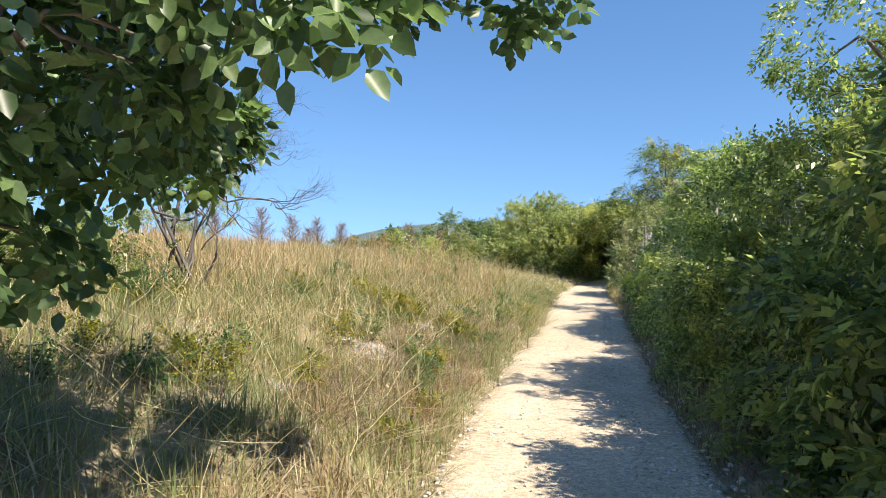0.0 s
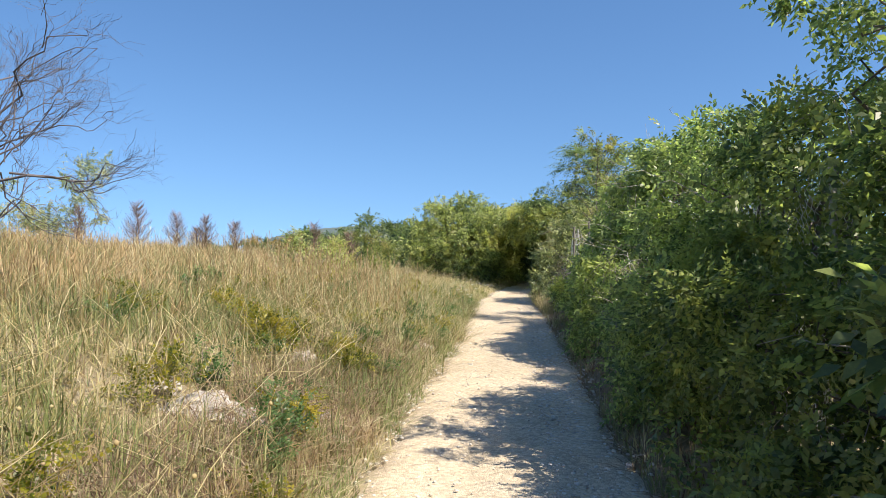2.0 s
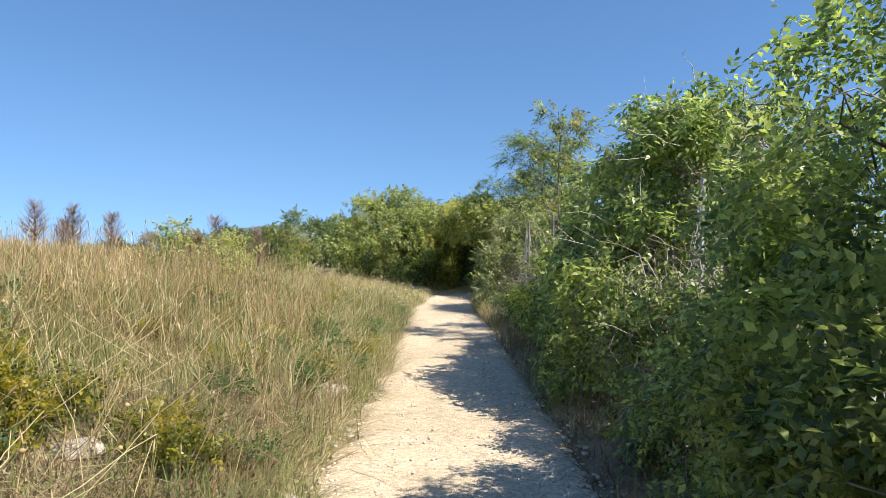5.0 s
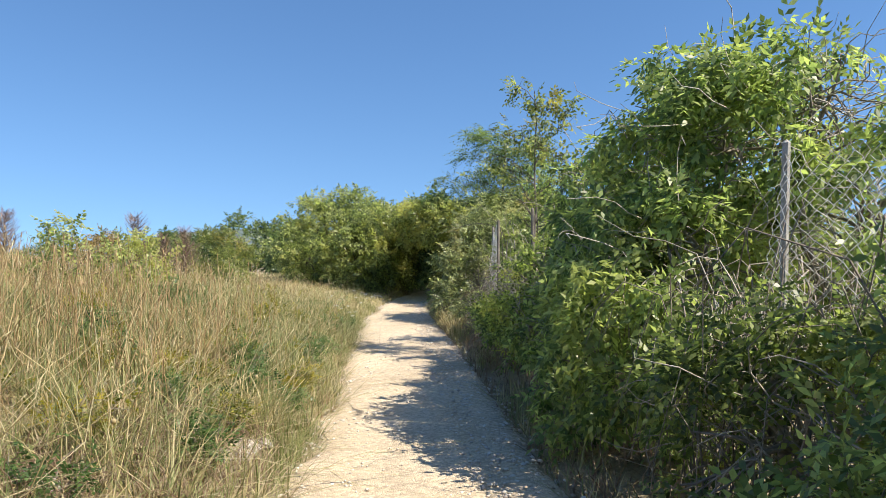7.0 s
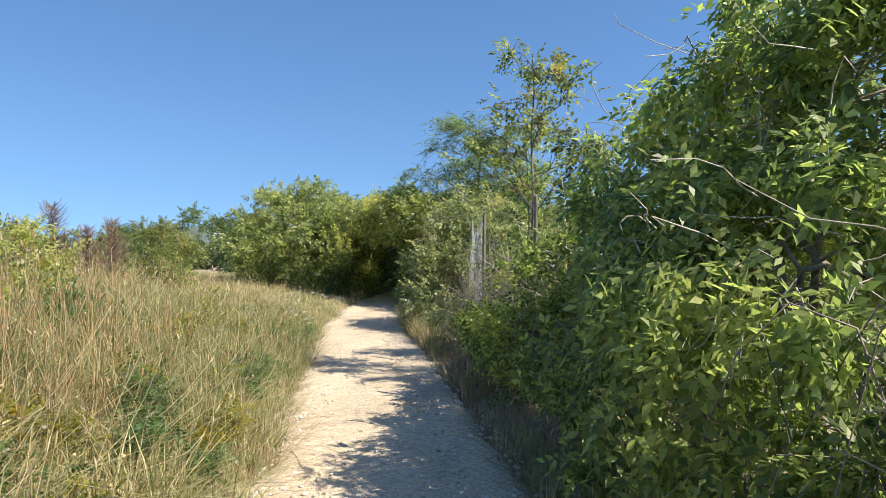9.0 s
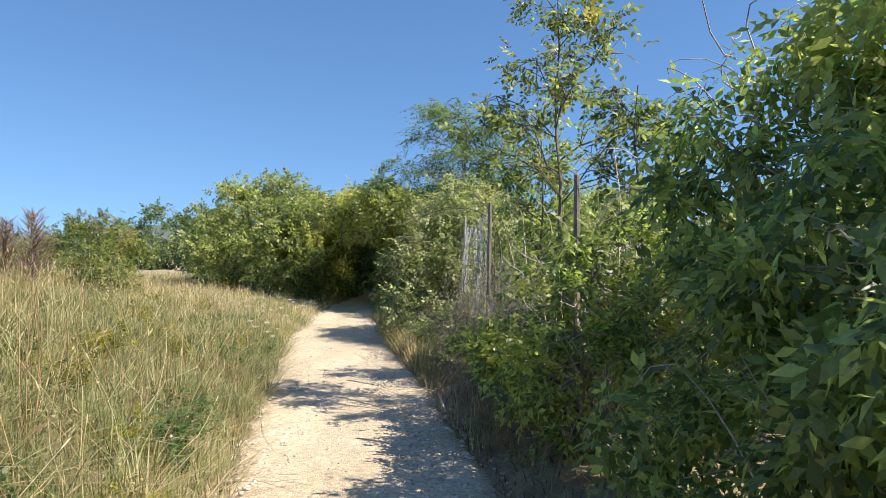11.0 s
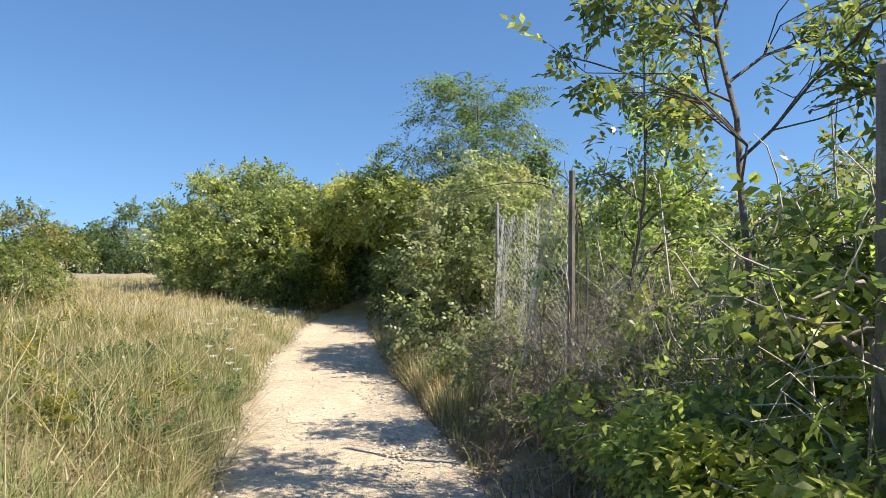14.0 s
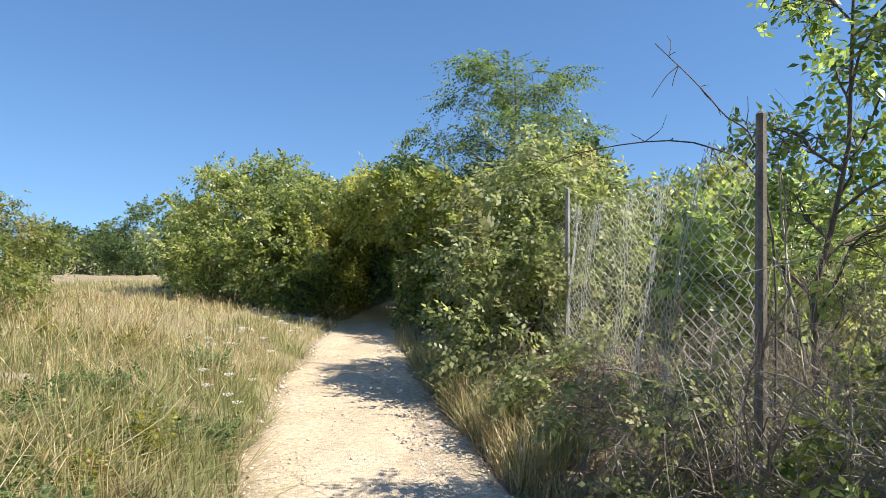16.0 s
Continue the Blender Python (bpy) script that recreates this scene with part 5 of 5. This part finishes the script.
# ---- loose stones on the path ----
def pebbles(n, seed):
    r = np.random.default_rng(seed)
    bm = bmesh.new()
    bmesh.ops.create_icosphere(bm, subdivisions=1, radius=1)
    bv = np.array([v.co[:] for v in bm.verts])
    bf = np.array([[v.index for v in f.verts] for f in bm.faces])
    bm.free()
    ys = -1 + 29 * r.random(n) ** 1.15
    u = r.random(n)
    u = np.where(r.random(n) < 0.72, np.where(u < 0.35, 0.3 * (u / 0.35) ** 1.5 - 0.03, 1.09 - 0.42 * ((u - 0.35) / 0.65) ** 0.8), u)
    le, re = left_edge(ys), right_edge(ys)
    xs = le + (re - le) * u
    rim = np.clip(np.abs(u - 0.45) * 2 - 0.35, 0, 0.7)
    size = 0.004 + (0.010 + 0.018 * rim) * r.random(n) ** 2.5
    stretch = np.stack([r.uniform(0.8, 1.4, n), r.uniform(0.7, 1.2, n), r.uniform(0.4, 0.8, n)], -1) * size[:, None]
    a = r.uniform(0, 6.283, n)
    c, s = np.cos(a), np.sin(a)
    jit = 1 + r.normal(0, 0.14, (n, len(bv), 1))
    v = bv[None] * jit * stretch[:, None]
    v = np.stack([v[..., 0] * c[:, None] - v[..., 1] * s[:, None], v[..., 0] * s[:, None] + v[..., 1] * c[:, None], v[..., 2]], -1)
    v += np.stack([xs, ys, 0.006 + 0.02 * np.clip((u - 0.97) / 0.1, 0, 1)], -1)[:, None]
    f = (bf[None] + (np.arange(n) * len(bv))[:, None, None]).reshape(-1, 3)
    ob = new("pebbles", quick_mesh("pebbles", v.reshape(-1, 3), f, M_PEBBLE))
    tagged(ob, "loose pale limestone pebbles scattered on the path", "pebbles", kind="stuff")


M_PEBBLE, _nt, _n, _p = material("pebble_stone")
geo = _n.new("ShaderNodeNewGeometry")
pr = ramp_node(_nt, geo.outputs["Random Per Island"], [(0.0, (0.40, 0.35, 0.29)), (0.5, (0.56, 0.50, 0.43)), (1.0, (0.72, 0.68, 0.62))])
_nt.links.new(pr.outputs["Color"], _p.inputs["Base Color"])
_p.inputs["Roughness"].default_value = 0.9
pebbles(15000, 401)
